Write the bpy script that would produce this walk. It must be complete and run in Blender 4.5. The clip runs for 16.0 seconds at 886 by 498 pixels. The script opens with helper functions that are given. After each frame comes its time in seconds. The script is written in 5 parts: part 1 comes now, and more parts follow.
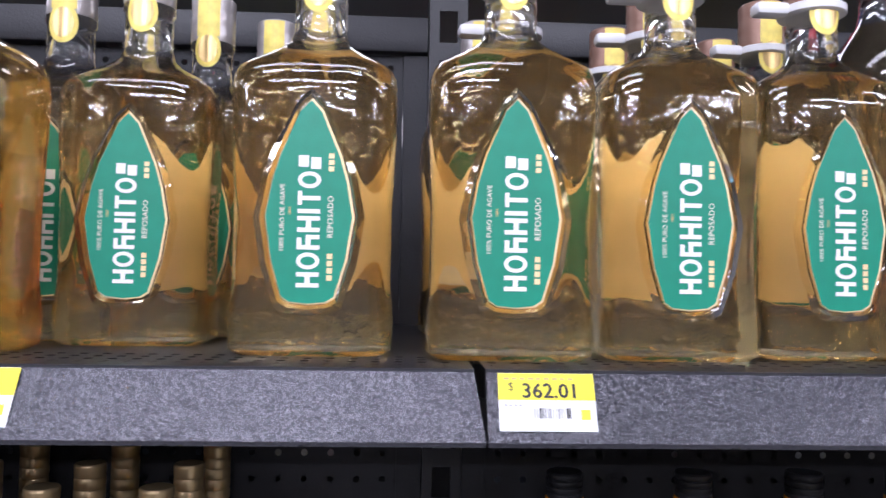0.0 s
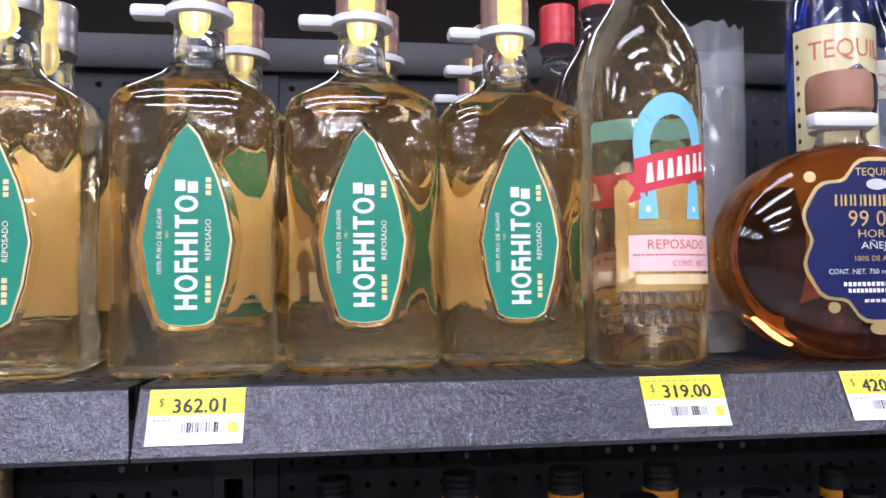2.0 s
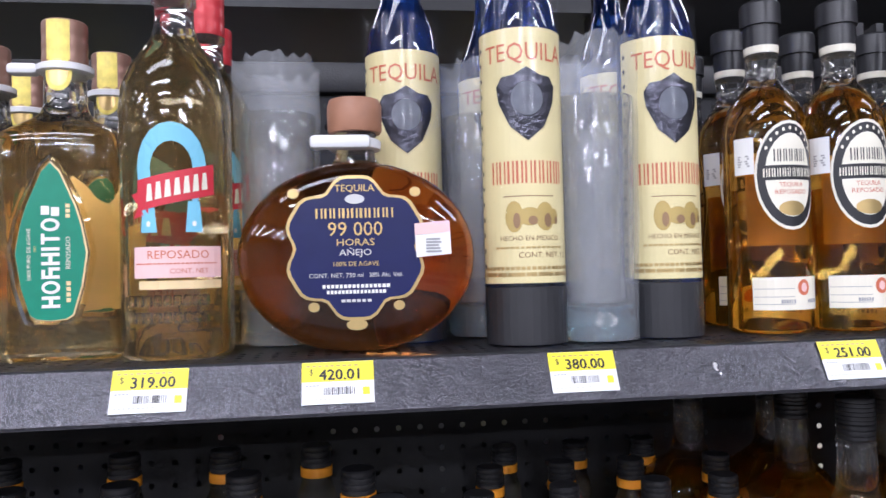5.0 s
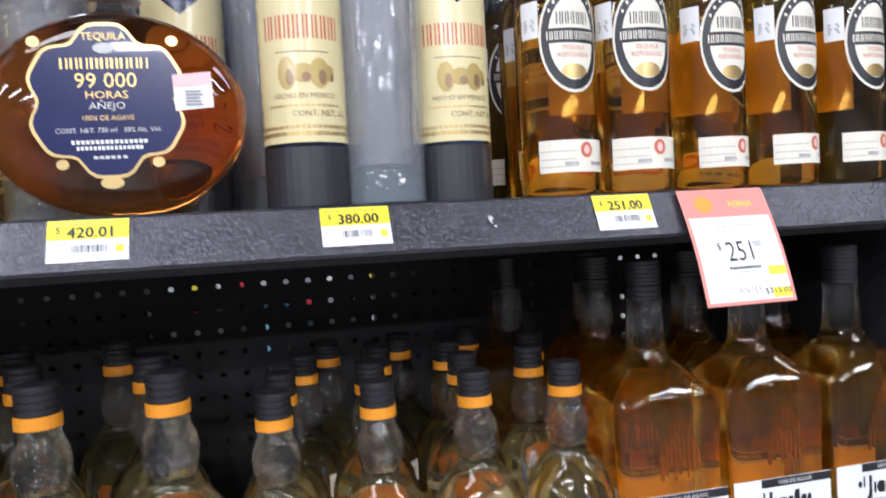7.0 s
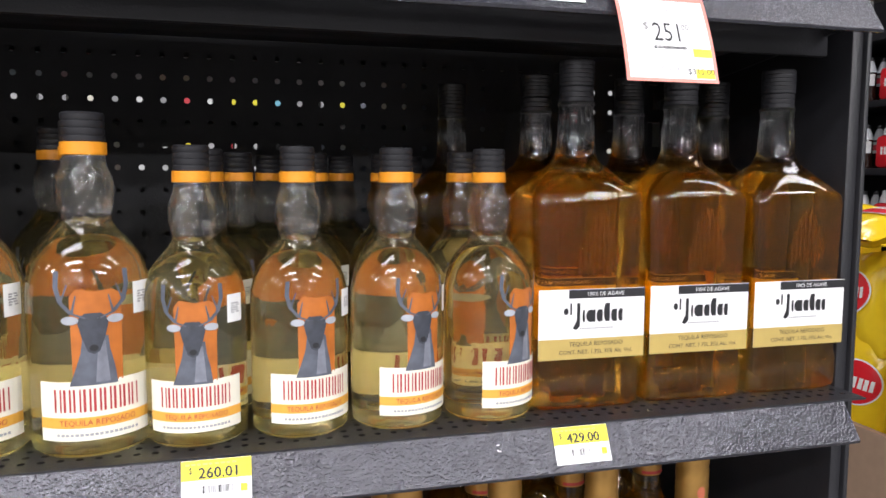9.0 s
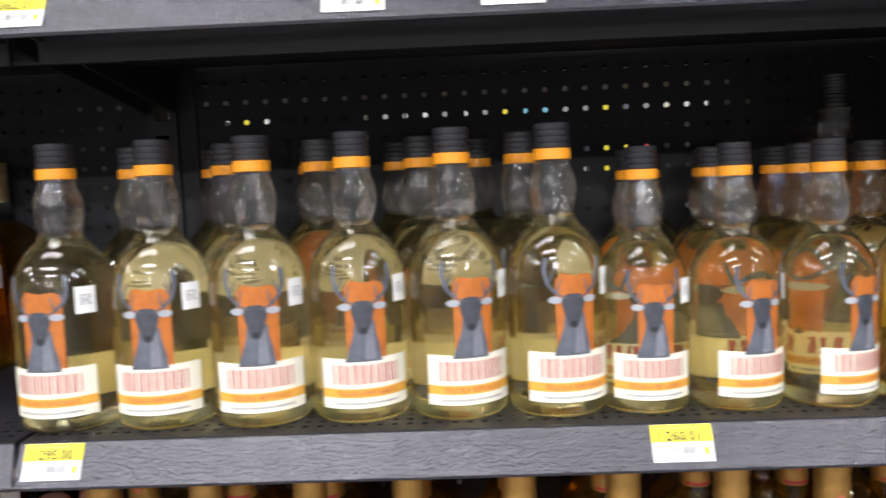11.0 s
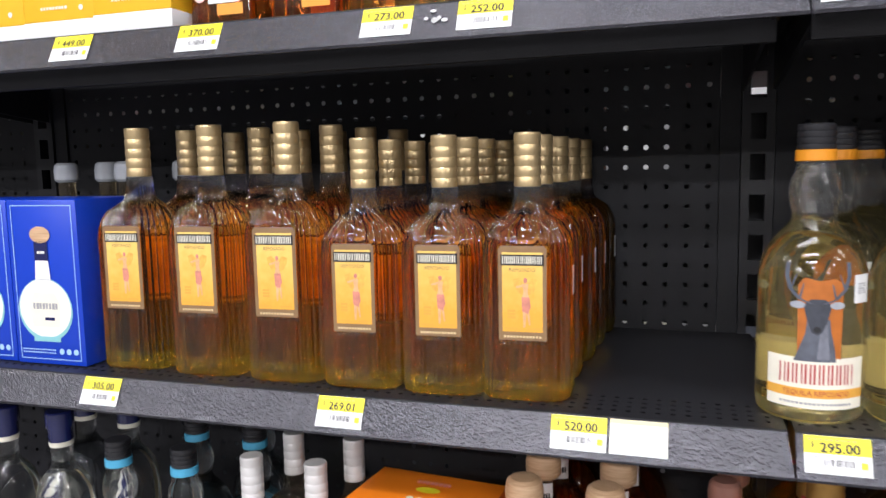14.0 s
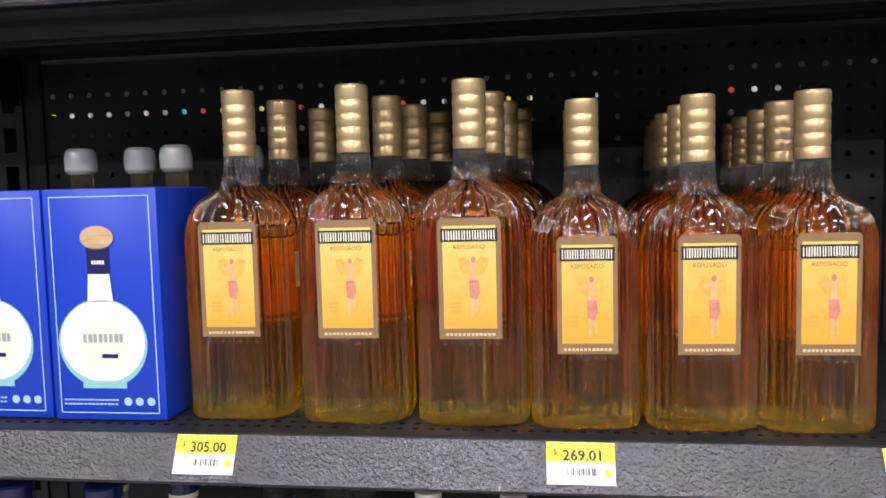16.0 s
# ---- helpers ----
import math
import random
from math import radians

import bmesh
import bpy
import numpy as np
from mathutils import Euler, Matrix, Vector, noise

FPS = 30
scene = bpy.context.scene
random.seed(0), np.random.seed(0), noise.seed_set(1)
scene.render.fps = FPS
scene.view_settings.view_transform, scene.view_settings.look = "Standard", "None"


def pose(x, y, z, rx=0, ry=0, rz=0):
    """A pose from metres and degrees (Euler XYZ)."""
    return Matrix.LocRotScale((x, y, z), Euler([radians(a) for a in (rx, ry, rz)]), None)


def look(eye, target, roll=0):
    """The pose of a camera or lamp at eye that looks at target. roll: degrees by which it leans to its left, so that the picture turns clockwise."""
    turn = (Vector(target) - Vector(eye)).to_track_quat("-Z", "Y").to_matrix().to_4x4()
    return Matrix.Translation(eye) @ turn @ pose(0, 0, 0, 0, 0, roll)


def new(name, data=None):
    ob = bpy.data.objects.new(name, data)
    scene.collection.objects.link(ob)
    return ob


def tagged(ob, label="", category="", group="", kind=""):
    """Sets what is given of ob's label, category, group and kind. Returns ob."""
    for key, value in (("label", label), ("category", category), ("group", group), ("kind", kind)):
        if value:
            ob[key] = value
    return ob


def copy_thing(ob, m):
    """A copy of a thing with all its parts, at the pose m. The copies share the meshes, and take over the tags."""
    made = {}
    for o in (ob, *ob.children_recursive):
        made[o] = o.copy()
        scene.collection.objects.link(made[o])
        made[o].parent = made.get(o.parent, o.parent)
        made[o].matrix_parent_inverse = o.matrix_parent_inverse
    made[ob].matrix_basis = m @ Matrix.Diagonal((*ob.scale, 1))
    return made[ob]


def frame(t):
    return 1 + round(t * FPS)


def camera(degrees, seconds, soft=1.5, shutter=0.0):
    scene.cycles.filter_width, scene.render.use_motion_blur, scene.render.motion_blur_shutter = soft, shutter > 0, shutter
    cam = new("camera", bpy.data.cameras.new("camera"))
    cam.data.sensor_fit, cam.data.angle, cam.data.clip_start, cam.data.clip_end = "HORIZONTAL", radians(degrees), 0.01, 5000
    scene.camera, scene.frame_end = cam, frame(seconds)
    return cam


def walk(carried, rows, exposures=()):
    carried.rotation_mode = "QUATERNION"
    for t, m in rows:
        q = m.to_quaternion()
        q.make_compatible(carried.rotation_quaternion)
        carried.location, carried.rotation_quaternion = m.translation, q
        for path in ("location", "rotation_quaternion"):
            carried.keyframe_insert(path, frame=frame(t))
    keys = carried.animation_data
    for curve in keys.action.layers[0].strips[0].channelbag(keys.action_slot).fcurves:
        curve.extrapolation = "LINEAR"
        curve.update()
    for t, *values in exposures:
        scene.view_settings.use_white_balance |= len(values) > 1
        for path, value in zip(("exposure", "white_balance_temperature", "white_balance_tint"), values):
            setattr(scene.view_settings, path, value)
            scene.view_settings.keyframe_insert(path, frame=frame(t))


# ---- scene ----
cam = camera(61.0, 16.0, shutter=0.25)
PATH = [
    (0, (-0.039, -0.382, 1.482), (0.061, 1.614, 1.564), 1.0),
    (0.5, (0.009, -0.391, 1.488), (0.125, 1.604, 1.588), 0.3),
    (1, (0.041, -0.403, 1.505), (0.182, 1.592, 1.560), 0.1),
    (1.5, (0.075, -0.412, 1.498), (0.304, 1.573, 1.592), -0.3),
    (2, (0.110, -0.415, 1.489), (0.368, 1.566, 1.584), -0.6),
    (2.5, (0.133, -0.408, 1.483), (0.317, 1.583, 1.550), -0.6),
    (3, (0.147, -0.438, 1.479), (0.251, 1.559, 1.526), -0.4),
    (3.5, (0.180, -0.491, 1.470), (0.247, 1.507, 1.538), -0.4),
    (4, (0.284, -0.520, 1.483), (0.423, 1.473, 1.577), -0.4),
    (4.2, (0.341, -0.523, 1.498), (0.511, 1.470, 1.541), -0.7),
    (6.3, (0.472, -0.528, 1.486), (0.834, 1.438, 1.560), -2.3),
    (6.5, (0.486, -0.532, 1.468), (0.869, 1.431, 1.511), -2.6),
    (7, (0.518, -0.530, 1.421), (1.031, 1.402, 1.352), -3.1),
    (7.5, (0.532, -0.540, 1.388), (1.133, 1.359, 1.216), -2.1),
    (8, (0.556, -0.543, 1.363), (1.185, 1.332, 1.081), -1.2),
    (8.2, (0.570, -0.548, 1.325), (1.185, 1.343, 1.122), -1.3),
    (10.3, (0.522, -0.560, 1.259), (0.762, 1.416, 1.068), 0.0),
    (10.5, (0.501, -0.577, 1.258), (0.664, 1.408, 1.078), -0.6),
    (11, (0.378, -0.602, 1.275), (0.323, 1.390, 1.101), -2.3),
    (11.5, (0.233, -0.661, 1.269), (0.021, 1.323, 1.127), -2.6),
    (12, (0.085, -0.700, 1.305), (-0.193, 1.256, 0.995), -3.1),
    (12.5, (0.036, -0.724, 1.296), (-0.449, 1.195, 1.010), -2.0),
    (13, (0.004, -0.731, 1.294), (-0.580, 1.164, 1.035), -1.2),
    (13.4, (-0.016, -0.715, 1.294), (-0.642, 1.169, 1.045), -1.1),
    (13.5, (-0.028, -0.714, 1.294), (-0.643, 1.173, 1.048), -1.0),
    (14, (-0.086, -0.648, 1.295), (-0.694, 1.244, 1.072), -1.2),
    (14.5, (-0.177, -0.561, 1.302), (-0.780, 1.335, 1.105), -1.1),
    (15, (-0.261, -0.546, 1.276), (-0.808, 1.372, 1.130), -0.6),
    (15.5, (-0.345, -0.528, 1.280), (-0.862, 1.398, 1.126), -1.6),
    (16, (-0.424, -0.541, 1.258), (-0.690, 1.435, 1.098), -1.4),
]
# the clip's camera adapts a little as it moves to darker shelves
EXPOSURES = [(0, 0.32, 5900, 21), (1, 0.28, 5900, 21), (4, 0.28, 5950, 19), (6.5, 0.15, 6050, 14), (7.5, 0.5, 6150, 13), (8.2, 0.62, 6450, 12),
             (10.5, 0.6, 6650, 11), (11.5, 0.68, 6550, 10), (13, 0.45, 6500, 11), (14.5, 0.3, 6550, 13), (16, 0.28, 6750, 15)]
walk(cam, [(t, look(eye, target, roll)) for t, eye, target, roll in PATH], EXPOSURES)

# ---- light ----
def area_lamp(name, x, y, z, sx, sy, watts, colour):
    d = bpy.data.lights.new(name, "AREA")
    d.shape, d.size, d.size_y, d.energy, d.color = "RECTANGLE", sx, sy, watts, colour
    ob = new(name, d)
    ob.matrix_world = pose(x, y, z)
    return ob


WHITE_LIGHT = (0.95, 0.955, 1.0)
LAMP_COLUMNS = (-3.9, -0.5, 2.9)
LAMP_ROWS = ((-0.75, 15), (-1.95, 38), (-3.4, 54), (-5.2, 95), (-7.0, 105), (2.15, 18))
for lx in LAMP_COLUMNS:
    for ly, watts in LAMP_ROWS:
        area_lamp("tube_light", lx, ly, 3.25, 1.6, 0.32, watts, WHITE_LIGHT)
world = bpy.data.worlds.new("store_air")
world.use_nodes = True
world.node_tree.nodes["Background"].inputs[0].default_value = (0.5, 0.5, 0.52, 1)
world.node_tree.nodes["Background"].inputs[1].default_value = 0.02
scene.world = world

# ---- materials ----


def node_mat(name):
    m = bpy.data.materials.new(name)
    m.use_nodes = True
    return m, m.node_tree.nodes, m.node_tree.links, m.node_tree.nodes["Principled BSDF"]


def solid(name, col, rough=0.5, metal=0.0, vary=0.12, scale=60.0, bump=0.0, bump_scale=300.0, coat=0.0, spec=0.5):
    """Plain material whose colour drifts a little at two scales, with optional fine relief."""
    m, n, l, p = node_mat(name)
    p.inputs["Roughness"].default_value, p.inputs["Metallic"].default_value = rough, metal
    p.inputs["Coat Weight"].default_value = coat
    p.inputs["Specular IOR Level"].default_value = spec
    tc = n.new("ShaderNodeTexCoord")
    a, b = n.new("ShaderNodeTexNoise"), n.new("ShaderNodeTexNoise")
    a.inputs["Scale"].default_value, b.inputs["Scale"].default_value = scale, scale / 9
    add = n.new("ShaderNodeMath")
    add.operation = "ADD"
    ramp = n.new("ShaderNodeMapRange")
    ramp.inputs["From Min"].default_value, ramp.inputs["From Max"].default_value = 0.6, 1.4
    ramp.inputs["To Min"].default_value, ramp.inputs["To Max"].default_value = 1 - vary, 1 + vary
    mul = n.new("ShaderNodeVectorMath")
    mul.operation = "SCALE"
    mul.inputs[0].default_value = col[:3]
    l.new(tc.outputs["Object"], a.inputs["Vector"]), l.new(tc.outputs["Object"], b.inputs["Vector"])
    l.new(a.outputs["Fac"], add.inputs[0]), l.new(b.outputs["Fac"], add.inputs[1])
    l.new(add.outputs[0], ramp.inputs["Value"]), l.new(ramp.outputs[0], mul.inputs["Scale"])
    l.new(mul.outputs[0], p.inputs["Base Color"])
    if bump:
        t, bp = n.new("ShaderNodeTexNoise"), n.new("ShaderNodeBump")
        t.inputs["Scale"].default_value, t.inputs["Detail"].default_value = bump_scale, 3
        bp.inputs["Strength"].default_value, bp.inputs["Distance"].default_value = bump, 0.002
        l.new(tc.outputs["Object"], t.inputs["Vector"]), l.new(t.outputs["Fac"], bp.inputs["Height"])
        l.new(bp.outputs["Normal"], p.inputs["Normal"])
    return m


def glass(name, col, ior=1.4, clear=0.2, rough=0.0, bump=0.0, bump_scale=45.0, body=0.0, coat=0.5):
    """Bottle glass with what fills it: refracting, with a diffuse share (body) put in for light glowing inside, with
    the slow waves and fine ripples of moulded glass.
    """
    m, n, l, p = node_mat(name)
    p.inputs["Base Color"].default_value = (*col, 1)
    p.inputs["Roughness"].default_value, p.inputs["IOR"].default_value = rough, ior
    p.inputs["Transmission Weight"].default_value = 1
    p.inputs["Coat Weight"].default_value, p.inputs["Coat Roughness"].default_value = coat, 0.06
    tr, mix = n.new("ShaderNodeBsdfTransparent"), n.new("ShaderNodeMixShader")
    tr.inputs["Color"].default_value = (*[c ** 0.6 for c in col], 1)
    mix.inputs[0].default_value = clear
    l.new(p.outputs[0], mix.inputs[1]), l.new(tr.outputs[0], mix.inputs[2])
    back_glow, full = n.new("ShaderNodeBsdfTranslucent"), n.new("ShaderNodeMixShader")
    front_glow, both = n.new("ShaderNodeBsdfDiffuse"), n.new("ShaderNodeMixShader")
    for h in (back_glow, front_glow):
        h.inputs["Color"].default_value = (*[c ** 1.4 for c in col], 1)
    full.inputs[0].default_value, both.inputs[0].default_value = body, 0.5
    l.new(back_glow.outputs[0], both.inputs[1]), l.new(front_glow.outputs[0], both.inputs[2])
    l.new(mix.outputs[0], full.inputs[1]), l.new(both.outputs[0], full.inputs[2])
    l.new(full.outputs[0], n["Material Output"].inputs["Surface"])
    if bump:
        tc, t, f, bp, bf = (n.new("ShaderNode" + k) for k in ("TexCoord", "TexNoise", "TexNoise", "Bump", "Bump"))
        t.inputs["Scale"].default_value, f.inputs["Scale"].default_value = bump_scale, bump_scale * 3.2
        bp.inputs["Strength"].default_value, bp.inputs["Distance"].default_value = bump, 0.003
        bf.inputs["Strength"].default_value, bf.inputs["Distance"].default_value = bump * 0.45, 0.002
        l.new(tc.outputs["Object"], t.inputs["Vector"]), l.new(t.outputs["Fac"], bp.inputs["Height"])
        l.new(tc.outputs["Object"], f.inputs["Vector"]), l.new(f.outputs["Fac"], bf.inputs["Height"])
        l.new(bp.outputs["Normal"], bf.inputs["Normal"])
        l.new(bf.outputs["Normal"], p.inputs["Normal"]), l.new(bf.outputs["Normal"], p.inputs["Coat Normal"])
    return m


def gradient_print(name, low, high, z0, z1):
    """Printed paper whose ink runs from one colour to another with height."""
    m, n, l, p = node_mat(name)
    tc, sep, mr, mixc = n.new("ShaderNodeTexCoord"), n.new("ShaderNodeSeparateXYZ"), n.new("ShaderNodeMapRange"), n.new("ShaderNodeMix")
    no = n.new("ShaderNodeTexNoise")
    no.inputs["Scale"].default_value = 90
    add = n.new("ShaderNodeMath")
    add.operation = "MULTIPLY_ADD"
    add.inputs[1].default_value = (z1 - z0) * 0.9
    mixc.data_type = "RGBA"
    mr.inputs["From Min"].default_value, mr.inputs["From Max"].default_value = z0 + (z1 - z0) * 0.45, z1 + (z1 - z0) * 0.45
    mixc.inputs[6].default_value, mixc.inputs[7].default_value = (*low, 1), (*high, 1)
    l.new(tc.outputs["Object"], sep.inputs[0]), l.new(tc.outputs["Object"], no.inputs["Vector"])
    l.new(no.outputs["Fac"], add.inputs[0]), l.new(sep.outputs["Z"], add.inputs[2])
    l.new(add.outputs[0], mr.inputs["Value"]), l.new(mr.outputs[0], mixc.inputs[0])
    l.new(mixc.outputs[2], p.inputs["Base Color"])
    p.inputs["Roughness"].default_value = 0.45
    return m


def wood(name, dark, light):
    m, n, l, p = node_mat(name)
    tc, w, r = n.new("ShaderNodeTexCoord"), n.new("ShaderNodeTexNoise"), n.new("ShaderNodeValToRGB")
    mp = n.new("ShaderNodeMapping")
    mp.inputs["Scale"].default_value = (1, 1, 9)
    w.inputs["Scale"].default_value, w.inputs["Detail"].default_value = 45, 4
    r.color_ramp.elements[0].color, r.color_ramp.elements[1].color = (*dark, 1), (*light, 1)
    r.color_ramp.elements[0].position, r.color_ramp.elements[1].position = 0.3, 0.7
    l.new(tc.outputs["Object"], mp.inputs[0]), l.new(mp.outputs[0], w.inputs["Vector"])
    l.new(w.outputs["Fac"], r.inputs[0]), l.new(r.outputs[0], p.inputs["Base Color"])
    p.inputs["Roughness"].default_value = 0.5
    return m


# hammered black enamel of the shelving
hammer = solid("hammered_enamel", (0.02, 0.02, 0.026), 0.23, 0.0, 0.15, 90, spec=0.9)
hammer.node_tree.nodes["Principled BSDF"].inputs["Specular Tint"].default_value = (0.94, 0.93, 1.0, 1)
hn, hl = hammer.node_tree.nodes, hammer.node_tree.links
cells, cells_noise, dent, hc = hn.new("ShaderNodeTexVoronoi"), hn.new("ShaderNodeTexNoise"), hn.new("ShaderNodeBump"), hn.new("ShaderNodeTexCoord")
cells.feature = "SMOOTH_F1"
cells.inputs["Scale"].default_value, cells_noise.inputs["Scale"].default_value = 460, 380
warp = hn.new("ShaderNodeVectorMath")
warp.operation = "MULTIPLY_ADD"
warp.inputs[1].default_value = (0.004, 0.004, 0.004)
dent.inputs["Strength"].default_value, dent.inputs["Distance"].default_value = 0.9, 0.001
hl.new(hc.outputs["Object"], cells_noise.inputs["Vector"]), hl.new(cells_noise.outputs["Color"], warp.inputs[0])
hl.new(hc.outputs["Object"], warp.inputs[2]), hl.new(warp.outputs[0], cells.inputs["Vector"])
hl.new(cells.outputs["Distance"], dent.inputs["Height"]), hl.new(dent.outputs["Normal"], hn["Principled BSDF"].inputs["Normal"])
enamel = solid("black_enamel", (0.019, 0.019, 0.022), 0.42, 0.0, 0.2, 30, 0.15, 500, spec=0.4)
pegmat = solid("pegboard_enamel", (0.022, 0.022, 0.025), 0.5, 0.0, 0.2, 25, 0.1, 400, spec=0.25)
floor_mat = solid("floor_tile", (0.17, 0.165, 0.16), 0.3, 0, 0.08, 8)
ceil_mat = solid("ceiling_paint", (0.22, 0.22, 0.23), 0.8, 0, 0.05, 5)
wall_mat = solid("wall_paint", (0.13, 0.13, 0.13), 0.7, 0, 0.06, 4)
white = solid("white_paper", (0.82, 0.82, 0.81), 0.5, 0, 0.03)
cream = solid("cream_paper", (0.83, 0.79, 0.66), 0.5, 0, 0.05)
yellow = solid("tag_yellow", (0.9, 0.78, 0.03), 0.45, 0, 0.04)
black = solid("black_ink", (0.015, 0.015, 0.017), 0.5, 0, 0.1)
grey = solid("grey_ink", (0.35, 0.35, 0.36), 0.55, 0, 0.1)
lightgrey = solid("pale_grey_ink", (0.6, 0.6, 0.6), 0.55, 0, 0.1)
green = solid("green_label", (0.0, 0.235, 0.14), 0.42, 0, 0.1, 120, 0.05, 900)
backpaper = solid("gold_back_paper", (0.9, 0.78, 0.5), 0.4, 0.1, 0.2, 40)
tan = solid("tan_foil", (0.86, 0.66, 0.36), 0.38, 0.15, 0.2, 40)
gold = solid("gold_foil", (0.72, 0.52, 0.22), 0.3, 0.75, 0.12)
jugcap = solid("old_gold_cap", (0.42, 0.23, 0.06), 0.32, 0.6, 0.2)
goldcap = solid("gold_cap", (0.6, 0.45, 0.24), 0.34, 0.65, 0.1)
coppercap = solid("copper_cap", (0.34, 0.2, 0.15), 0.35, 0.4, 0.12)
seal = solid("yellow_seal", (0.86, 0.7, 0.16), 0.45, 0, 0.2, 200)
silvercap = solid("frosted_cap", (0.52, 0.48, 0.46), 0.3, 0.5, 0.1)
whitecap = solid("white_cap", (0.72, 0.7, 0.68), 0.4, 0.15, 0.06)
plastic_white = solid("white_plastic", (0.76, 0.76, 0.78), 0.35, 0, 0.04)
blackcap = solid("black_cap", (0.022, 0.022, 0.025), 0.35, 0, 0.15)
orange = solid("orange_band", (0.85, 0.32, 0.02), 0.4, 0, 0.06)
orange_box = solid("orange_card", (0.93, 0.23, 0.01), 0.45, 0, 0.04, 30)
red = solid("red_ink", (0.62, 0.03, 0.05), 0.45, 0, 0.08)
redcap = solid("red_cap", (0.6, 0.04, 0.05), 0.35, 0.1, 0.08)
pink = solid("pink_paper", (0.85, 0.56, 0.54), 0.5, 0, 0.05)
coral = solid("coral_paper", (0.88, 0.27, 0.22), 0.5, 0, 0.05)
skyblue = solid("sky_blue_ink", (0.2, 0.55, 0.72), 0.45, 0, 0.08)
navy = solid("navy_label", (0.012, 0.016, 0.085), 0.22, 0, 0.12, coat=0.6)
bluebox = solid("blue_card", (0.004, 0.045, 0.48), 0.35, 0, 0.06, 20)
bluecap = solid("blue_band", (0.08, 0.4, 0.62), 0.4, 0, 0.06)
paleblue = solid("pale_blue_ink", (0.35, 0.55, 0.85), 0.5, 0, 0.05)
teal = solid("teal_glass_ink", (0.25, 0.55, 0.58), 0.4, 0, 0.1)
rust = solid("rust_label", (0.48, 0.14, 0.02), 0.5, 0, 0.3, 70)
slate = solid("slate_grey_ink", (0.11, 0.12, 0.15), 0.5, 0, 0.35, 110)
slatemid = solid("mid_slate_ink", (0.2, 0.21, 0.25), 0.5, 0, 0.3, 140)
slatedark = solid("dark_slate_ink", (0.05, 0.055, 0.07), 0.5, 0, 0.3, 160)
slatepale = solid("pale_slate_ink", (0.4, 0.42, 0.46), 0.5, 0, 0.2, 110)
darkred = solid("dark_red_ink", (0.42, 0.04, 0.04), 0.5, 0, 0.1)
ochre = solid("ochre_band", (0.75, 0.38, 0.06), 0.45, 0, 0.06)
brownframe = solid("bronze_frame", (0.33, 0.2, 0.1), 0.4, 0.35, 0.15)
sunny = gradient_print("sunny_print", (0.84, 0.4, 0.05), (0.87, 0.6, 0.16), 0.08, 0.15)
flesh = solid("rose_print", (0.66, 0.25, 0.18), 0.5, 0, 0.25, 200)
skin = solid("peach_print", (0.78, 0.44, 0.22), 0.5, 0, 0.2, 200)
wingprint = solid("ochre_wing_print", (0.8, 0.42, 0.08), 0.5, 0, 0.25, 260)
cork = wood("pale_wood", (0.5, 0.3, 0.16), (0.68, 0.46, 0.28))
corkdark = solid("rose_cap", (0.42, 0.2, 0.15), 0.3, 0.1, 0.15)
corkbrown = solid("brown_cork", (0.36, 0.17, 0.1), 0.5, 0, 0.2)
jimgold = solid("ochre_print", (0.52, 0.38, 0.12), 0.4, 0.15, 0.1)
parchment = solid("parchment_label", (0.78, 0.68, 0.36), 0.45, 0, 0.08)
redprint = solid("brick_red_print", (0.6, 0.16, 0.08), 0.5, 0, 0.1)
yellowbox = solid("yellow_card", (0.9, 0.52, 0.02), 0.45, 0, 0.04, 20)
bagyellow = solid("yellow_film", (0.88, 0.6, 0.02), 0.22, 0, 0.06, 30, 0.3, 25)
bagred = solid("red_film", (0.7, 0.02, 0.03), 0.25, 0, 0.06)
cardboard = solid("cardboard", (0.42, 0.28, 0.19), 0.7, 0, 0.08, 40)
cola = solid("dark_cola", (0.02, 0.008, 0.006), 0.12, 0, 0.1)
clearplas = solid("clear_bottle_top", (0.5, 0.52, 0.54), 0.15, 0, 0.1)
pale = glass("pale_tequila", (1.0, 0.82, 0.5), 1.42, 0.05, 0.0, 0.16, 40, 0.02)
# foot of the glass, tinted lighter to put in the glow gathered there
paleglow = glass("pale_base_glow_tint", (1.0, 0.87, 0.55), 1.45, 0.06, 0.0, 0.2, 70, 0.03)
straw = glass("straw_tequila", (1.0, 0.9, 0.54), 1.42, 0.08, 0.0, 0.1, 42, 0.022)
blond = glass("blond_tequila", (1.0, 0.85, 0.55), 1.42, 0.08, 0.0, 0.08, 40, 0.015)
amber = glass("amber_tequila", (0.98, 0.58, 0.1), 1.4, 0.1, 0.0, 0.05, 35, 0.025)
honey = glass("honey_tequila", (0.98, 0.5, 0.06), 1.42, 0.05, 0.0, 0.02, 45, 0.014)
# thick foot in bright yellow: light glowing in the base, put into the colour
glowbase = glass("thick_base_glow_tint", (1.0, 0.82, 0.12), 1.45, 0.12, 0.0, 0.1, 90, 0.045)
brandy = glass("dark_brandy_tequila", (0.8, 0.3, 0.06), 1.4, 0.06, 0.0, 0.05, 24, 0.015)
clear = glass("clear_glass", (0.96, 0.97, 0.97), 1.45, 0.22, 0.0, 0.05, 60)
clearfill = glass("clear_tequila", (0.92, 0.96, 0.97), 1.4, 0.12, 0.0, 0.08, 40)
bubbly = glass("seeded_neck_glass", (0.99, 0.98, 0.94), 1.45, 0.1, 0.0, 0.45, 150)
reposado = glass("deep_gold_tequila", (0.84, 0.53, 0.11), 1.4, 0.08, 0.0, 0.05, 35, 0.01)
